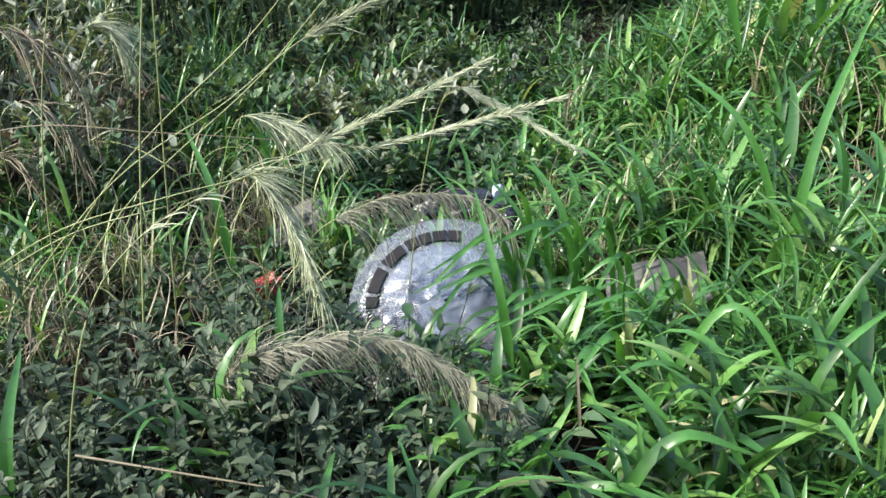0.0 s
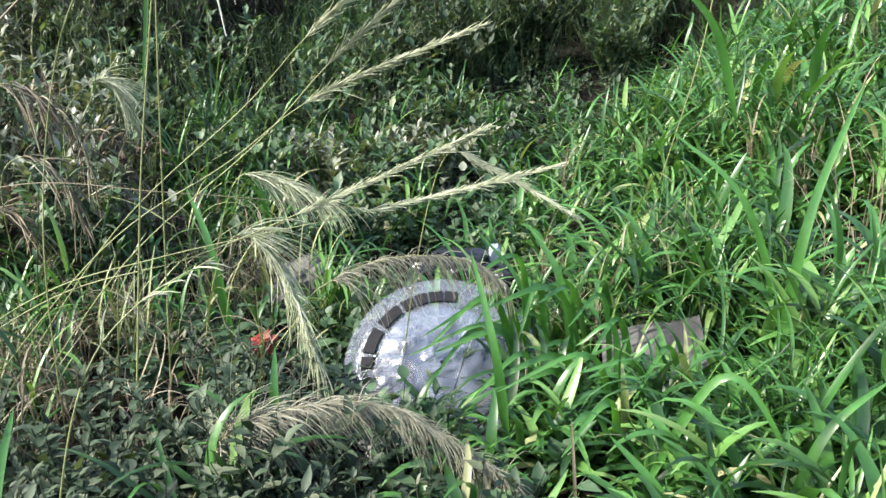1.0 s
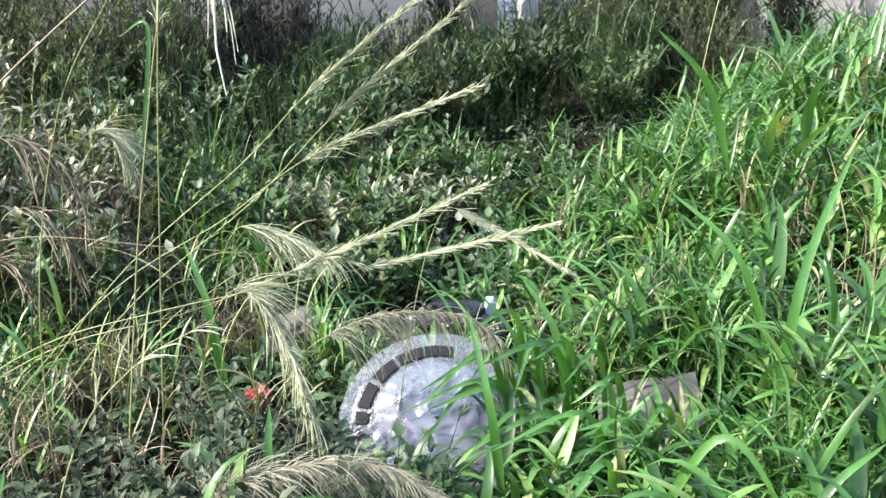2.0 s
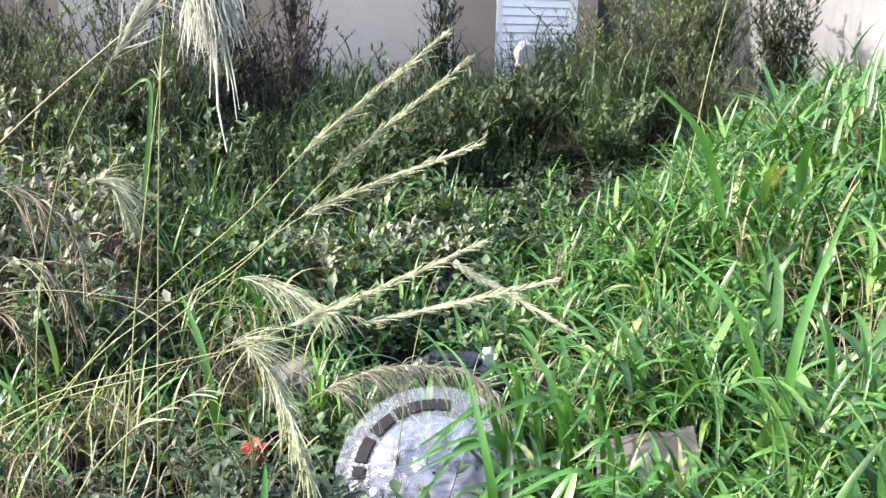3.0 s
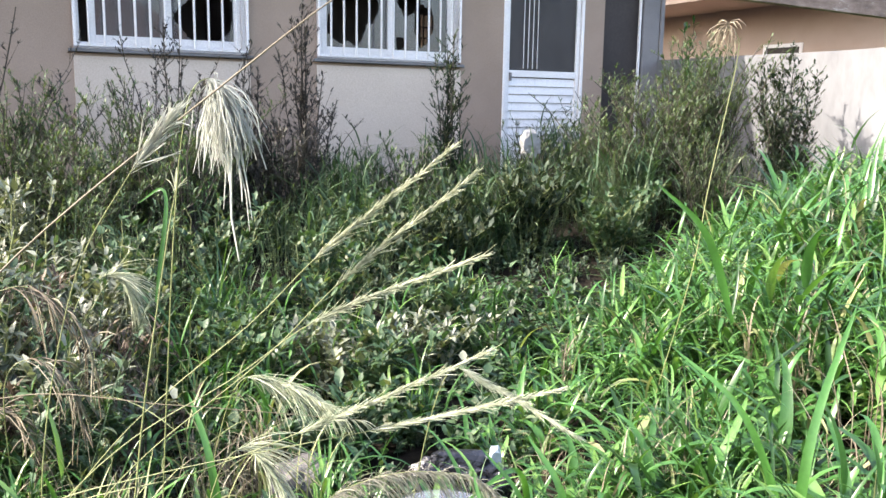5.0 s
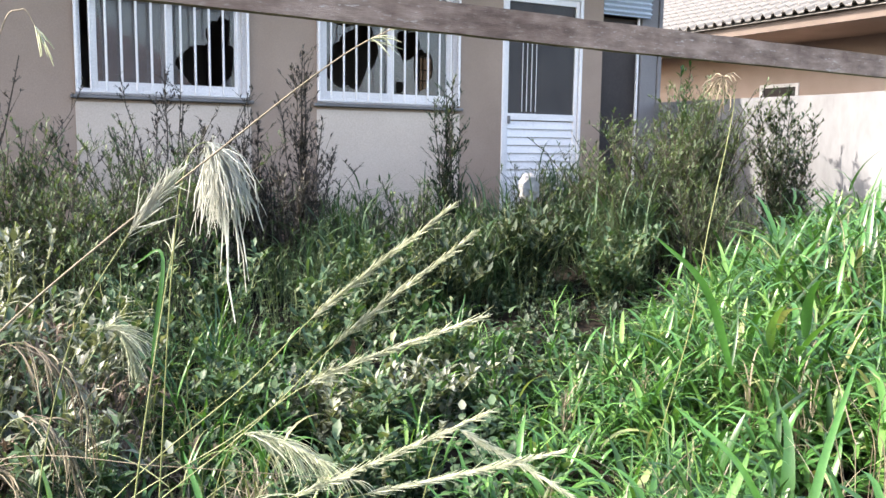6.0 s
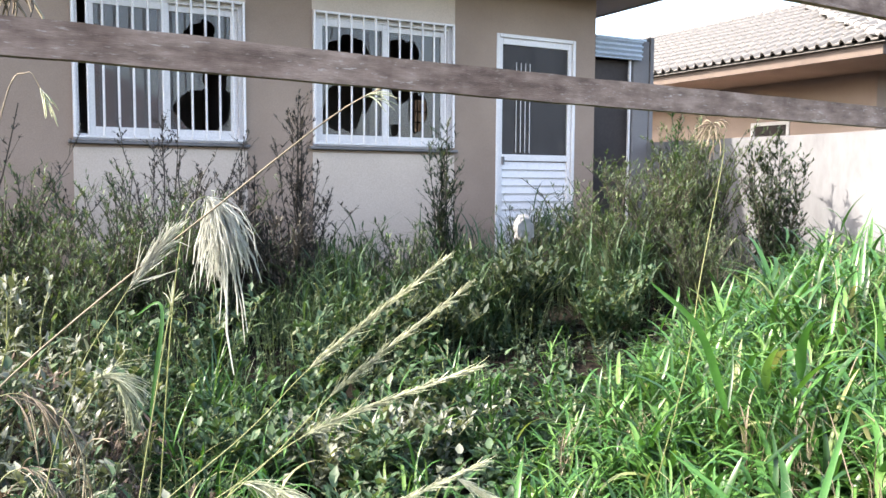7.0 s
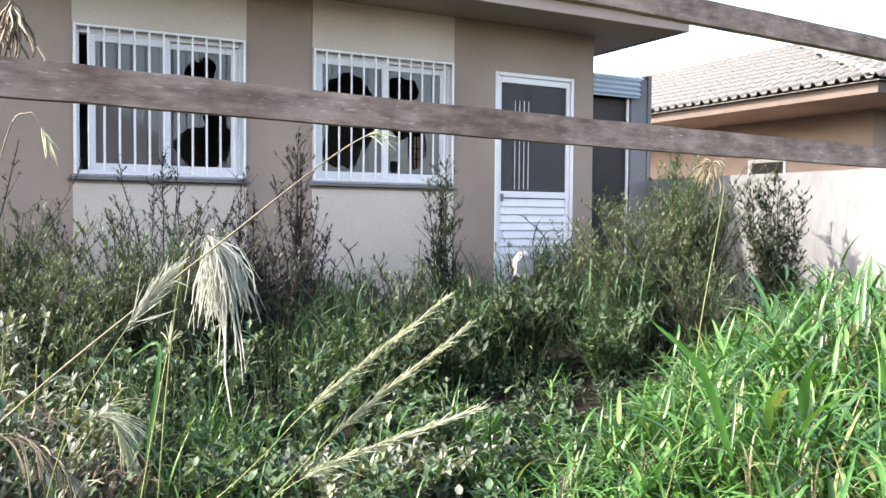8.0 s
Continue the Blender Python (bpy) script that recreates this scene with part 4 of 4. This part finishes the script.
# ---- single stalks with their seed heads ----
def bezier(points, k=24):
    """A smooth path through a few control places (Catmull-Rom)."""
    P = [Vector(p) for p in points]
    P = [P[0] * 2 - P[1]] + P + [P[-1] * 2 - P[-2]]
    out, n = [], len(P) - 3
    for i in range(k):
        u = i / (k - 1) * n
        j = min(int(u), n - 1)
        t = u - j
        a, b, c, d = P[j:j + 4]
        out.append(0.5 * (2 * b + (c - a) * t + (2 * a - 5 * b + 4 * c - d) * t * t + (3 * b - a - 3 * c + d) * t ** 3))
    return np.array([tuple(v) for v in out])


def hairs(g, axis, n, length, spread, fall, radius, start=0.0, k=5, wave=0.05):
    """Fine side branches from a seed head's axis: they leave it forwards and droop."""
    u = start + (1 - start) * g.uniform(0, 1, n)
    at = along(np.repeat(axis[None], n, 0), u)
    ahead = along(np.repeat(axis[None], n, 0), np.minimum(u + 0.06, 1.0)) - along(np.repeat(axis[None], n, 0), u - 0.05)
    ahead /= np.linalg.norm(ahead, axis=1, keepdims=True) + 1e-9
    d = ahead + g.normal(0, spread, (n, 3))
    d /= np.linalg.norm(d, axis=1, keepdims=True)
    L = g.uniform(*length, n) * (1.05 - 0.45 * u)
    pts = [at]
    for i in range(k - 1):
        d = d + np.array([0, 0, -fall / k]) + g.normal(0, wave, (n, 3))
        d /= np.linalg.norm(d, axis=1, keepdims=True)
        pts.append(pts[-1] + d * (L / (k - 1))[:, None])
    P = np.stack(pts, 1)
    R = radius * np.array([0.6, 1.0, 1.25, 1.0, 0.5])[None] * g.uniform(0.7, 1.3, (n, 1))
    return sweep(P, R[:, :k], 3)


def stalk(points, head, style, seed, label, stem_r=0.0017, green=True):
    """A grass stalk through a few places; the last share of it carries the seed head."""
    g = np.random.default_rng(seed)
    P = bezier(points, 40)
    x, y, z = P[0]
    thing = empty("grass_stalk", (x, y, z))
    tagged(thing, label, "grass stalk", group="flowering grass stalks")
    part("stem", quads_mesh("stem", *sweep(P[None], np.linspace(stem_r, stem_r * 0.45, len(P))[None], 5)), STEM if green else STRAW, thing)
    axis = P[int(len(P) * (1 - head)):]
    if style == "spike":
        V = joined(hairs(g, axis, 430, (0.018, 0.052), 0.12, 0.05, 0.0007), hairs(g, axis, 40, (0.04, 0.085), 0.15, 0.15, 0.0005))
        mat = PLUME
    elif style == "plume":
        V = joined(hairs(g, axis, 150, (0.09, 0.20), 0.25, 1.3, 0.0009), hairs(g, axis, 60, (0.02, 0.06), 0.4, 0.5, 0.0010))
        mat = PLUME
    elif style == "dull":
        V = joined(hairs(g, axis, 620, (0.06, 0.16), 0.36, 1.7, 0.0005), hairs(g, axis, 900, (0.02, 0.08), 0.5, 1.2, 0.0006))
        mat = GREYHAIR
    elif style == "silk":
        V = joined(hairs(g, axis, 44, (0.10, 0.23), 0.42, 4.2, 0.0022, wave=0.22), hairs(g, axis, 520, (0.04, 0.20), 0.42, 4.2, 0.0009, wave=0.34), hairs(g, axis, 5, (0.30, 0.40), 0.15, 3.8, 0.0020, wave=0.12))
        mat = SILK
    elif style == "brush":
        V = joined(hairs(g, axis, 90, (0.04, 0.10), 0.16, 0.1, 0.0010), hairs(g, axis, 24, (0.06, 0.12), 0.22, 0.3, 0.0008))
        mat = SILK
    elif style == "veil":
        V = joined(hairs(g, axis, 170, (0.07, 0.17), 0.34, 2.6, 0.0006), hairs(g, axis, 420, (0.015, 0.06), 0.5, 1.6, 0.0006))
        mat = GREYHAIR
    elif style == "dead":
        V = joined(hairs(g, axis, 34, (0.10, 0.22), 0.5, 1.8, 0.0016), hairs(g, axis, 20, (0.05, 0.1), 0.6, 1.2, 0.0022))
        mat = STRAW
    elif style == "curl":
        V = hairs(g, axis, 30, (0.05, 0.12), 0.7, 3.4, 0.0019, wave=0.35)
        mat = STRAW
    else:
        V = hairs(g, axis, 12, (0.025, 0.07), 0.3, 0.9, 0.0010)
        mat = PLUME
    tagged(part("seed_head", quads_mesh("seed_head", *V), mat, thing), kind="stuff")


GZ = -0.5
stalk([(-0.54, 0.45, GZ), (-0.22, 0.36, -0.05), (0.06, 0.23, 0.23), (0.19, 0.14, 0.39), (0.40, -0.03, 0.61)], 0.30, "spike", 51, "slender green stalk with a pale feathery spike")
stalk([(-0.50, 0.38, GZ), (-0.22, 0.28, -0.10), (0.06, 0.15, 0.17), (0.21, 0.06, 0.35), (0.40, -0.11, 0.56)], 0.30, "spike", 52, "slender green stalk with a thin pale spike")
stalk([(-0.62, 0.42, GZ), (-0.26, 0.28, -0.06), (0.00, 0.17, 0.13), (0.16, 0.06, 0.27), (0.40, -0.15, 0.41)], 0.30, "spike", 53, "leaning stalk with a dense pale spike")
stalk([(-0.70, 0.50, -0.4), (-0.36, 0.33, -0.16), (-0.09, 0.17, -0.06), (0.15, 0.01, 0.07), (0.42, -0.15, 0.22)], 0.32, "spike", 54, "low leaning stalk with a yellow-green spike")
stalk([(-0.72, 0.48, -0.4), (-0.40, 0.34, -0.16), (-0.15, 0.20, -0.06), (0.27, -0.05, 0.06), (0.53, -0.23, 0.15)], 0.30, "spike", 55, "nearly level stalk with a thin yellow spike")
stalk([(0.34, 0.10, GZ), (0.38, 0.07, -0.12), (0.42, 0.02, 0.12), (0.47, -0.04, 0.125), (0.61, -0.19, 0.03)], 0.36, "spike", 56, "drooping stalk with a tawny spike")
stalk([(-0.38, 0.24, GZ), (-0.36, 0.2, 0.0), (-0.29, 0.16, 0.36), (-0.2, 0.1, 0.55), (-0.13, 0.04, 0.66)], 0.24, "brush", 57, "upright stalk with a pale brush-like spike")
stalk([(-0.95, 0.32, GZ), (-0.62, 0.22, 0.1), (-0.4, 0.15, 0.4), (0.02, 0.02, 0.77), (0.19, 0.01, 0.9), (0.27, -0.04, 0.95)], 0.14, "thin", 58, "very long straw-coloured leaning stalk", 0.0026, False)
stalk([(-0.16, 0.24, GZ), (-0.13, 0.18, 0.1), (-0.11, 0.12, 0.5), (-0.085, 0.10, 0.69), (-0.05, 0.10, 0.735), (-0.025, 0.10, 0.715)], 0.20, "silk", 59, "stalk with a silky white drooping plume", 0.0018)
stalk([(1.42, 0.45, -0.2), (1.47, 0.38, 0.2), (1.52, 0.38, 0.48), (1.6, 0.38, 0.85), (1.59, 0.39, 0.93), (1.57, 0.4, 0.95)], 0.12, "curl", 60, "stalk with a dry curled seed head", 0.002)
stalk([(-0.62, 0.06, GZ), (-0.48, 0.02, 0.4), (-0.39, -0.03, 0.86), (-0.352, -0.05, 0.93), (-0.33, -0.06, 0.90)], 0.10, "thin", 61, "stalk with a nodding pale tip", 0.0018, False)
stalk([(-0.22, -0.12, GZ), (-0.18, -0.18, -0.36), (-0.11, -0.22, -0.24), (0.08, -0.30, -0.205), (0.19, -0.38, -0.25), (0.30, -0.48, -0.34)], 0.72, "dull", 62, "arching stalk with a heavy grey-brown drooping plume")
stalk([(0.02, 0.20, GZ), (0.119, 0.12, -0.207), (0.197, 0.09, -0.131), (0.292, 0.06, -0.096), (0.387, 0.03, -0.093), (0.479, -0.01, -0.112), (0.536, -0.05, -0.159)], 0.70, "veil", 63, "arching stalk with a tan drooping plume")
stalk([(-0.10, 0.26, GZ), (-0.04, 0.20, -0.12), (0.03, 0.18, -0.03), (0.09, 0.11, -0.12), (0.12, 0.01, -0.29)], 0.60, "plume", 64, "arching stalk with a pale combed plume")
stalk([(0.02, 0.70, GZ), (0.11, 0.62, -0.06), (0.21, 0.58, -0.03), (0.34, 0.48, -0.09)], 0.55, "plume", 65, "low arching stalk with a pale plume")
stalk([(-0.46, -0.40, GZ), (-0.42, -0.44, -0.2), (-0.36, -0.45, 0.02), (-0.28, -0.44, 0.11), (-0.18, -0.47, 0.17)], 0.45, "thin", 66, "blurred green stalk with a loose head")
stalk([(-0.8, 0.62, -0.1), (-0.42, 0.46, 0.06), (-0.10, 0.29, 0.05), (0.30, 0.17, -0.01)], 0.05, "thin", 67, "level straw stalk lying over the weeds", 0.0016, False)
stalk([(-0.41, -0.36, -0.24), (-0.28, -0.45, -0.26), (-0.12, -0.54, -0.30), (0.0, -0.6, -0.36)], 0.05, "thin", 68, "dry straw stalk lying across the weeds", 0.0022, False)
stalk([(-0.24, 0.24, GZ), (-0.19, 0.23, -0.1), (-0.16, 0.22, 0.13), (-0.11, 0.22, 0.42), (-0.09, 0.22, 0.52)], 0.04, "thin", 69, "upright green reed stalk", 0.0026)
stalk([(-0.24, 0.95, GZ), (-0.24, 1.1, 0.0), (-0.16, 1.3, 0.12), (-0.07, 1.31, 0.14), (-0.02, 1.28, 0.02)], 0.45, "plume", 70, "pale drooping plume over grey weeds")
stalk([(-0.40, 0.85, GZ), (-0.42, 0.8, -0.05), (-0.36, 0.78, 0.05), (-0.28, 0.74, 0.0), (-0.24, 0.70, -0.14)], 0.55, "dead", 71, "brown dead plume hanging over dry grass")


stalk([(-0.58, 1.0, GZ), (-0.50, 0.95, 0.10), (-0.396, 0.9, 0.21), (-0.306, 0.88, 0.19), (-0.229, 0.85, 0.10), (-0.197, 0.8, -0.04)], 0.6, "dead", 77, "brown dead plume, arched and matted")
stalk([(-0.62, 0.88, GZ), (-0.55, 0.86, -0.16), (-0.46, 0.84, -0.09), (-0.38, 0.8, -0.12), (-0.33, 0.76, -0.24)], 0.6, "dead", 78, "withered brown plume bent over dry weeds")
stalk([(-0.52, -0.22, GZ), (-0.48, -0.19, 0.5), (-0.42, -0.17, 0.95), (-0.385, -0.17, 1.09), (-0.372, -0.17, 1.05)], 0.12, "curl", 76, "tall stalk with a hanging dry head", 0.0018, False)


TUFT = tagged(empty("grass_tuft", (0.6, -0.4, -0.5)), "broad bright green blades of coarse grass", "grass")


def broad_blade(base, mid, tip, width, seed):
    """One wide blade through three places, folded along its middle."""
    P = bezier([base, mid, tip], 16)
    n = len(P)
    T = np.gradient(P, axis=0)
    T /= np.linalg.norm(T, axis=1, keepdims=True)
    toward = np.array([-0.41, -1.52, 0.65]) + np.array([random.Random(seed).uniform(-0.5, 0.5), 0, random.Random(seed + 1).uniform(0.0, 0.8)])
    side = np.cross(T, toward - P)
    side /= np.linalg.norm(side, axis=1, keepdims=True)
    up = np.cross(side, T)
    s = np.linspace(0, 1, n)
    h = width / 2 * np.minimum(1, 0.3 + s * 3) * (1 - s) ** 0.55
    V = np.stack([P + side * h[:, None] + up * (h * 0.3)[:, None], P, P - side * h[:, None] + up * (h * 0.3)[:, None]], 1).reshape(-1, 3)
    b = np.arange(n - 1) * 3
    Q = np.concatenate([np.stack([b, b + 1, b + 4, b + 3], -1), np.stack([b + 1, b + 2, b + 5, b + 4], -1)])
    part("blade", quads_mesh("blade", V, Q), BRIGHT, TUFT)


broad_blade((1.20, -0.30, -0.40), (1.10, -0.2, -0.02), (0.99, -0.05, 0.14), 0.023, 1)
broad_blade((1.05, -0.38, -0.42), (1.10, -0.37, 0.0), (1.27, -0.33, 0.28), 0.030, 2)
broad_blade((0.45, -0.22, -0.46), (0.43, -0.19, -0.24), (0.42, -0.1, -0.04), 0.026, 3)
broad_blade((0.03, 0.36, -0.46), (0.0, 0.4, -0.14), (-0.03, 0.49, 0.01), 0.026, 4)
broad_blade((-0.04, -0.22, -0.46), (-0.04, -0.19, -0.26), (-0.02, -0.15, -0.14), 0.030, 5)
broad_blade((0.54, -0.84, -0.5), (0.53, -0.8, -0.38), (0.50, -0.71, -0.21), 0.028, 6)
broad_blade((0.56, -0.50, -0.45), (0.67, -0.58, -0.17), (0.75, -0.71, -0.33), 0.022, 7)
broad_blade((0.66, -0.74, -0.45), (0.71, -0.76, -0.21), (0.83, -0.78, -0.12), 0.024, 8)
broad_blade((0.30, -0.70, -0.45), (0.40, -0.74, -0.26), (0.52, -0.80, -0.29), 0.026, 9)
broad_blade((0.50, -0.66, -0.45), (0.49, -0.64, -0.33), (0.43, -0.56, -0.23), 0.028, 10)
broad_blade((0.72, -0.1, -0.45), (0.69, -0.05, -0.18), (0.64, 0.03, -0.05), 0.026, 11)
broad_blade((1.54, 0.27, 0.06), (1.44, 0.30, 0.33), (1.31, 0.38, 0.48), 0.030, 12)
broad_blade((-0.54, -0.3, -0.48), (-0.5, -0.26, -0.25), (-0.45, -0.2, -0.12), 0.030, 13)
broad_blade((0.22, -0.62, -0.48), (0.28, -0.7, -0.33), (0.40, -0.82, -0.34), 0.026, 14)
broad_blade((0.60, -0.40, -0.47), (0.52, -0.45, -0.25), (0.40, -0.47, -0.32), 0.024, 15)
broad_blade((-0.14, 0.2, 0.3), (-0.11, 0.22, 0.51), (-0.16, 0.26, 0.49), 0.010, 16)

broad_blade((0.66, 0.02, -0.46), (0.55, -0.02, -0.21), (0.33, -0.04, -0.25), 0.020, 17)
broad_blade((0.60, -0.08, -0.46), (0.50, -0.08, -0.24), (0.30, -0.02, -0.30), 0.018, 18)
broad_blade((0.70, 0.08, -0.46), (0.62, 0.02, -0.14), (0.44, -0.02, -0.16), 0.020, 19)
broad_blade((0.62, -0.02, -0.46), (0.60, -0.03, -0.2), (0.52, 0.04, -0.06), 0.018, 20)
broad_blade((0.58, -0.14, -0.46), (0.52, -0.16, -0.28), (0.36, -0.20, -0.34), 0.020, 21)
broad_blade((0.72, -0.05, -0.46), (0.70, -0.08, -0.2), (0.56, -0.14, -0.18), 0.020, 22)


arch = random.Random(21)
for i in range(22):
    bx, by = arch.uniform(0.56, 0.86), arch.uniform(-0.34, 0.06)
    reach, lift = arch.uniform(0.12, 0.34), arch.uniform(0.12, 0.28)
    tip = (bx - reach, by - arch.uniform(-0.04, 0.12), -0.46 + lift * arch.uniform(0.5, 1.0))
    broad_blade((bx, by, -0.48), (bx - 0.35 * reach, by - 0.02, -0.46 + lift), tip, arch.uniform(0.016, 0.026), 40 + i)


# ---- things left lying in the yard ----
def plastic_mat(name, color, clear, rough, fold=14.0, crease=0.6):
    m, nt, p = base_mat(name)
    v = coords(nt)
    h = noise_node(nt, v, fold, 4.0)
    nt.links.new(ramp(nt, h, [(0.3, tuple(0.8 * c for c in color)), (0.7, color)]), p.inputs["Base Color"])
    p.inputs["Roughness"].default_value = rough
    bump(nt, p, h, crease, 0.02)
    if clear:
        t = nt.nodes.new("ShaderNodeBsdfTransparent")
        ms = nt.nodes.new("ShaderNodeMixShader")
        ms.inputs[0].default_value = clear
        nt.links.new(p.outputs[0], ms.inputs[1])
        nt.links.new(t.outputs[0], ms.inputs[2])
        nt.links.new(ms.outputs[0], nt.nodes["Material Output"].inputs[0])
    return m


CLEAR = plastic_mat("clear_plastic", (0.20, 0.22, 0.28), 0.62, 0.12, 30.0, 0.3)
BLACKBAG = plastic_mat("black_plastic", (0.012, 0.012, 0.016), 0.0, 0.22, 22.0)
WHITEBAG = plastic_mat("white_plastic", (0.26, 0.255, 0.25), 0.15, 0.55, 26.0)
FILM = plastic_mat("clear_film", (0.17, 0.195, 0.26), 0.38, 0.2, 9.0, 0.3)
CARDBOARD = surface_mat("wet_cardboard", (0.05, 0.048, 0.048), (0.095, 0.09, 0.089), 8.0, 60.0, 0.9, 0.4)
RUBBLE = surface_mat("concrete_rubble", (0.06, 0.056, 0.055), (0.14, 0.13, 0.125), 12.0, 70.0, 0.95, 0.8)
REDRAG = plastic_mat("red_plastic", (0.20, 0.022, 0.014), 0.0, 0.45, 40.0)
# near-black for the shade inside the cover's rim slots
SLOT_SHADE = surface_mat("slot_shade", (0.004, 0.004, 0.006), (0.011, 0.011, 0.015), 6.0, 60.0, 0.7, 0.1, spec=0.15)


def turned(profile, n=72, crumple=0.016):
    """A turned shell from (radius, height) pairs, crumpled into sharp creases."""
    V, F = [], []
    for i in range(n):
        a = 2 * math.pi * i / n
        for r, h in profile:
            p = Vector((r * math.cos(a), r * math.sin(a), 0.31))
            q = (1 - 2 * abs(noise.noise(p * 13))) * 0.5 + noise.noise(p * 5) * 0.5 + 0.3 * (1 - 2 * abs(noise.noise(p * 37)))
            V.append((p.x, p.y, h + crumple * q))
    k = len(profile)
    for i in range(n):
        for j in range(k - 1):
            a, b = i * k + j, ((i + 1) % n) * k + j
            F.append((a, b, b + 1, a + 1))
    return mesh_from("shell", V, F)


def build_cover():
    thing = empty("plastic_cover", (0.44, 0.06, -0.40))
    tagged(thing, "clear crumpled round plastic cover with a ribbed rim", "plastic cover")
    thing.rotation_euler = Vector((-0.36, -0.62, 0.70)).to_track_quat("Z", "Y").to_euler()
    shell = [(0.152, 0.016), (0.156, 0.012), (0.17, 0.011), (0.185, 0.009), (0.20, 0.006), (0.213, 0.002), (0.218, -0.010), (0.232, -0.015), (0.240, -0.024), (0.241, -0.034)]
    dome = [(0.004 + 0.148 * i / 26, 0.034 * (1 - (i / 26) ** 2.4) + 0.014) for i in range(27)]
    for name, prof, mat, crumple, label in (("rim", shell, CLEAR, 0.004, ""), ("dome", dome, FILM, 0.015, "crumpled bluish clear film")):
        me = turned(prof, 110, crumple)
        me.materials.append(mat)
        for p in me.polygons:
            p.use_smooth = True
        ob = new(name, me)
        ob.parent = thing
        if label:
            tagged(ob, label)
    # slots between the ribs of the rim: near-black blocks, coloured as the shade in the gaps
    for i in range(9):
        a0 = math.radians(80 + 11.5 * i + 1.2 * math.sin(i * 3.3))
        V = []
        for r in (0.166, 0.194):
            for a in (a0, a0 + math.radians(9.6 + 0.8 * math.sin(i * 2.1))):
                V.append((r * math.cos(a), r * math.sin(a), 0.019 - (r - 0.162) * 0.18))
        V += [(x, y, z - 0.008) for x, y, z in V]
        me = mesh_from("slot", V, [(0, 1, 3, 2), (4, 6, 7, 5), (0, 2, 6, 4), (1, 5, 7, 3), (0, 4, 5, 1), (2, 3, 7, 6)])
        me.materials.append(SLOT_SHADE)
        ob = new("slot", me)
        ob.parent = thing


build_cover()


def lump(name, at, size, mat, seed, label, category, rough=0.35, turn=0.0, cells=3):
    """A crumpled or broken solid: a rounded block pushed about by noise."""
    bm = bmesh.new()
    bmesh.ops.create_icosphere(bm, subdivisions=cells, radius=1.0)
    for v in bm.verts:
        n = noise.noise(v.co * 1.4 + Vector((seed * 3.7, 0, 0))) + 0.5 * noise.noise(v.co * 3.1 + Vector((0, seed * 2.3, 0)))
        c = Vector([math.copysign(abs(q) ** 0.6, q) for q in v.co])
        v.co = c * (1 + rough * n)
    bmesh.ops.transform(bm, matrix=Matrix.Rotation(turn, 4, "Z") @ Matrix.Diagonal((*size, 1)), verts=bm.verts[:])
    bmesh.ops.translate(bm, verts=bm.verts[:], vec=at)
    tagged(part(name, bm, mat), label, category)


lump("black_bag", (0.74, 0.53, -0.42), (0.13, 0.07, 0.10), BLACKBAG, 2, "torn shiny black plastic bag on the ground", "bag", 0.5, -0.4, 4)
lump("foil_scrap", (0.845, 0.49, -0.35), (0.022, 0.012, 0.05), GALV, 5, "crumpled silvery wrapper sticking up", "wrapper", 0.5)
lump("rubble_stone", (0.36, 0.80, -0.42), (0.09, 0.07, 0.06), RUBBLE, 3, "grey broken lump of concrete", "stone", 0.3, 0.5)
lump("rubble_stone", (0.27, 0.74, -0.46), (0.06, 0.05, 0.05), RUBBLE, 6, "small grey broken stone", "stone", 0.35, 0.1)
lump("red_rag", (0.085, 0.32, -0.37), (0.024, 0.02, 0.024), REDRAG, 7, "crumpled red plastic scrap among weeds", "scrap", 0.9, 0.3)
lump("white_scrap", (0.19, -0.16, -0.41), (0.045, 0.03, 0.02), WHITEBAG, 8, "scrap of white plastic under a plume", "scrap", 0.8, 0.2)
lump("white_scrap", (0.27, -0.20, -0.44), (0.02, 0.02, 0.012), WHITEBAG, 9, "small scrap of white plastic", "scrap", 0.8)
lump("dark_stone", (2.0, 2.4, -0.38), (0.10, 0.08, 0.05), RUBBLE, 11, "grey stone in the shaded hollow", "stone", 0.4, 0.9)
lump("white_bag", (2.78, 3.24, 0.46), (0.07, 0.035, 0.08), WHITEBAG, 10, "white plastic bag caught on weeds before a door", "bag", 0.35, 0.2, 4)


def build_cardboard():
    V, F, n = [], [], 10
    for j in range(n + 1):
        for i in range(n + 1):
            u, w = i / n - 0.5, j / n - 0.5
            V.append((u * 0.24, w * 0.20, 0.018 * math.sin(4 * u + 1) + 0.014 * math.sin(5 * w) + 0.03 * (1 if u > 0.2 else 0) * (u - 0.2) * 4))
    m = len(V)
    V += [(x, y, z - 0.005) for x, y, z in V]
    for j in range(n):
        for i in range(n):
            a = j * (n + 1) + i
            F += [(a, a + 1, a + n + 2, a + n + 1), (m + a, m + a + n + 1, m + a + n + 2, m + a + 1)]
    for i in range(n):
        for a, b in ((i, i + 1), (n * (n + 1) + i + 1, n * (n + 1) + i), ((i + 1) * (n + 1), i * (n + 1)), (i * (n + 1) + n, (i + 1) * (n + 1) + n)):
            F.append((b, a, m + a, m + b))
    ob = part("cardboard_sheet", mesh_from("cardboard_sheet", V, F), CARDBOARD)
    ob.matrix_world = pose(0.92, -0.13, -0.39, 9, -4, -35)
    tagged(ob, "flattened grey cardboard lying in the grass", "cardboard")


build_cardboard()
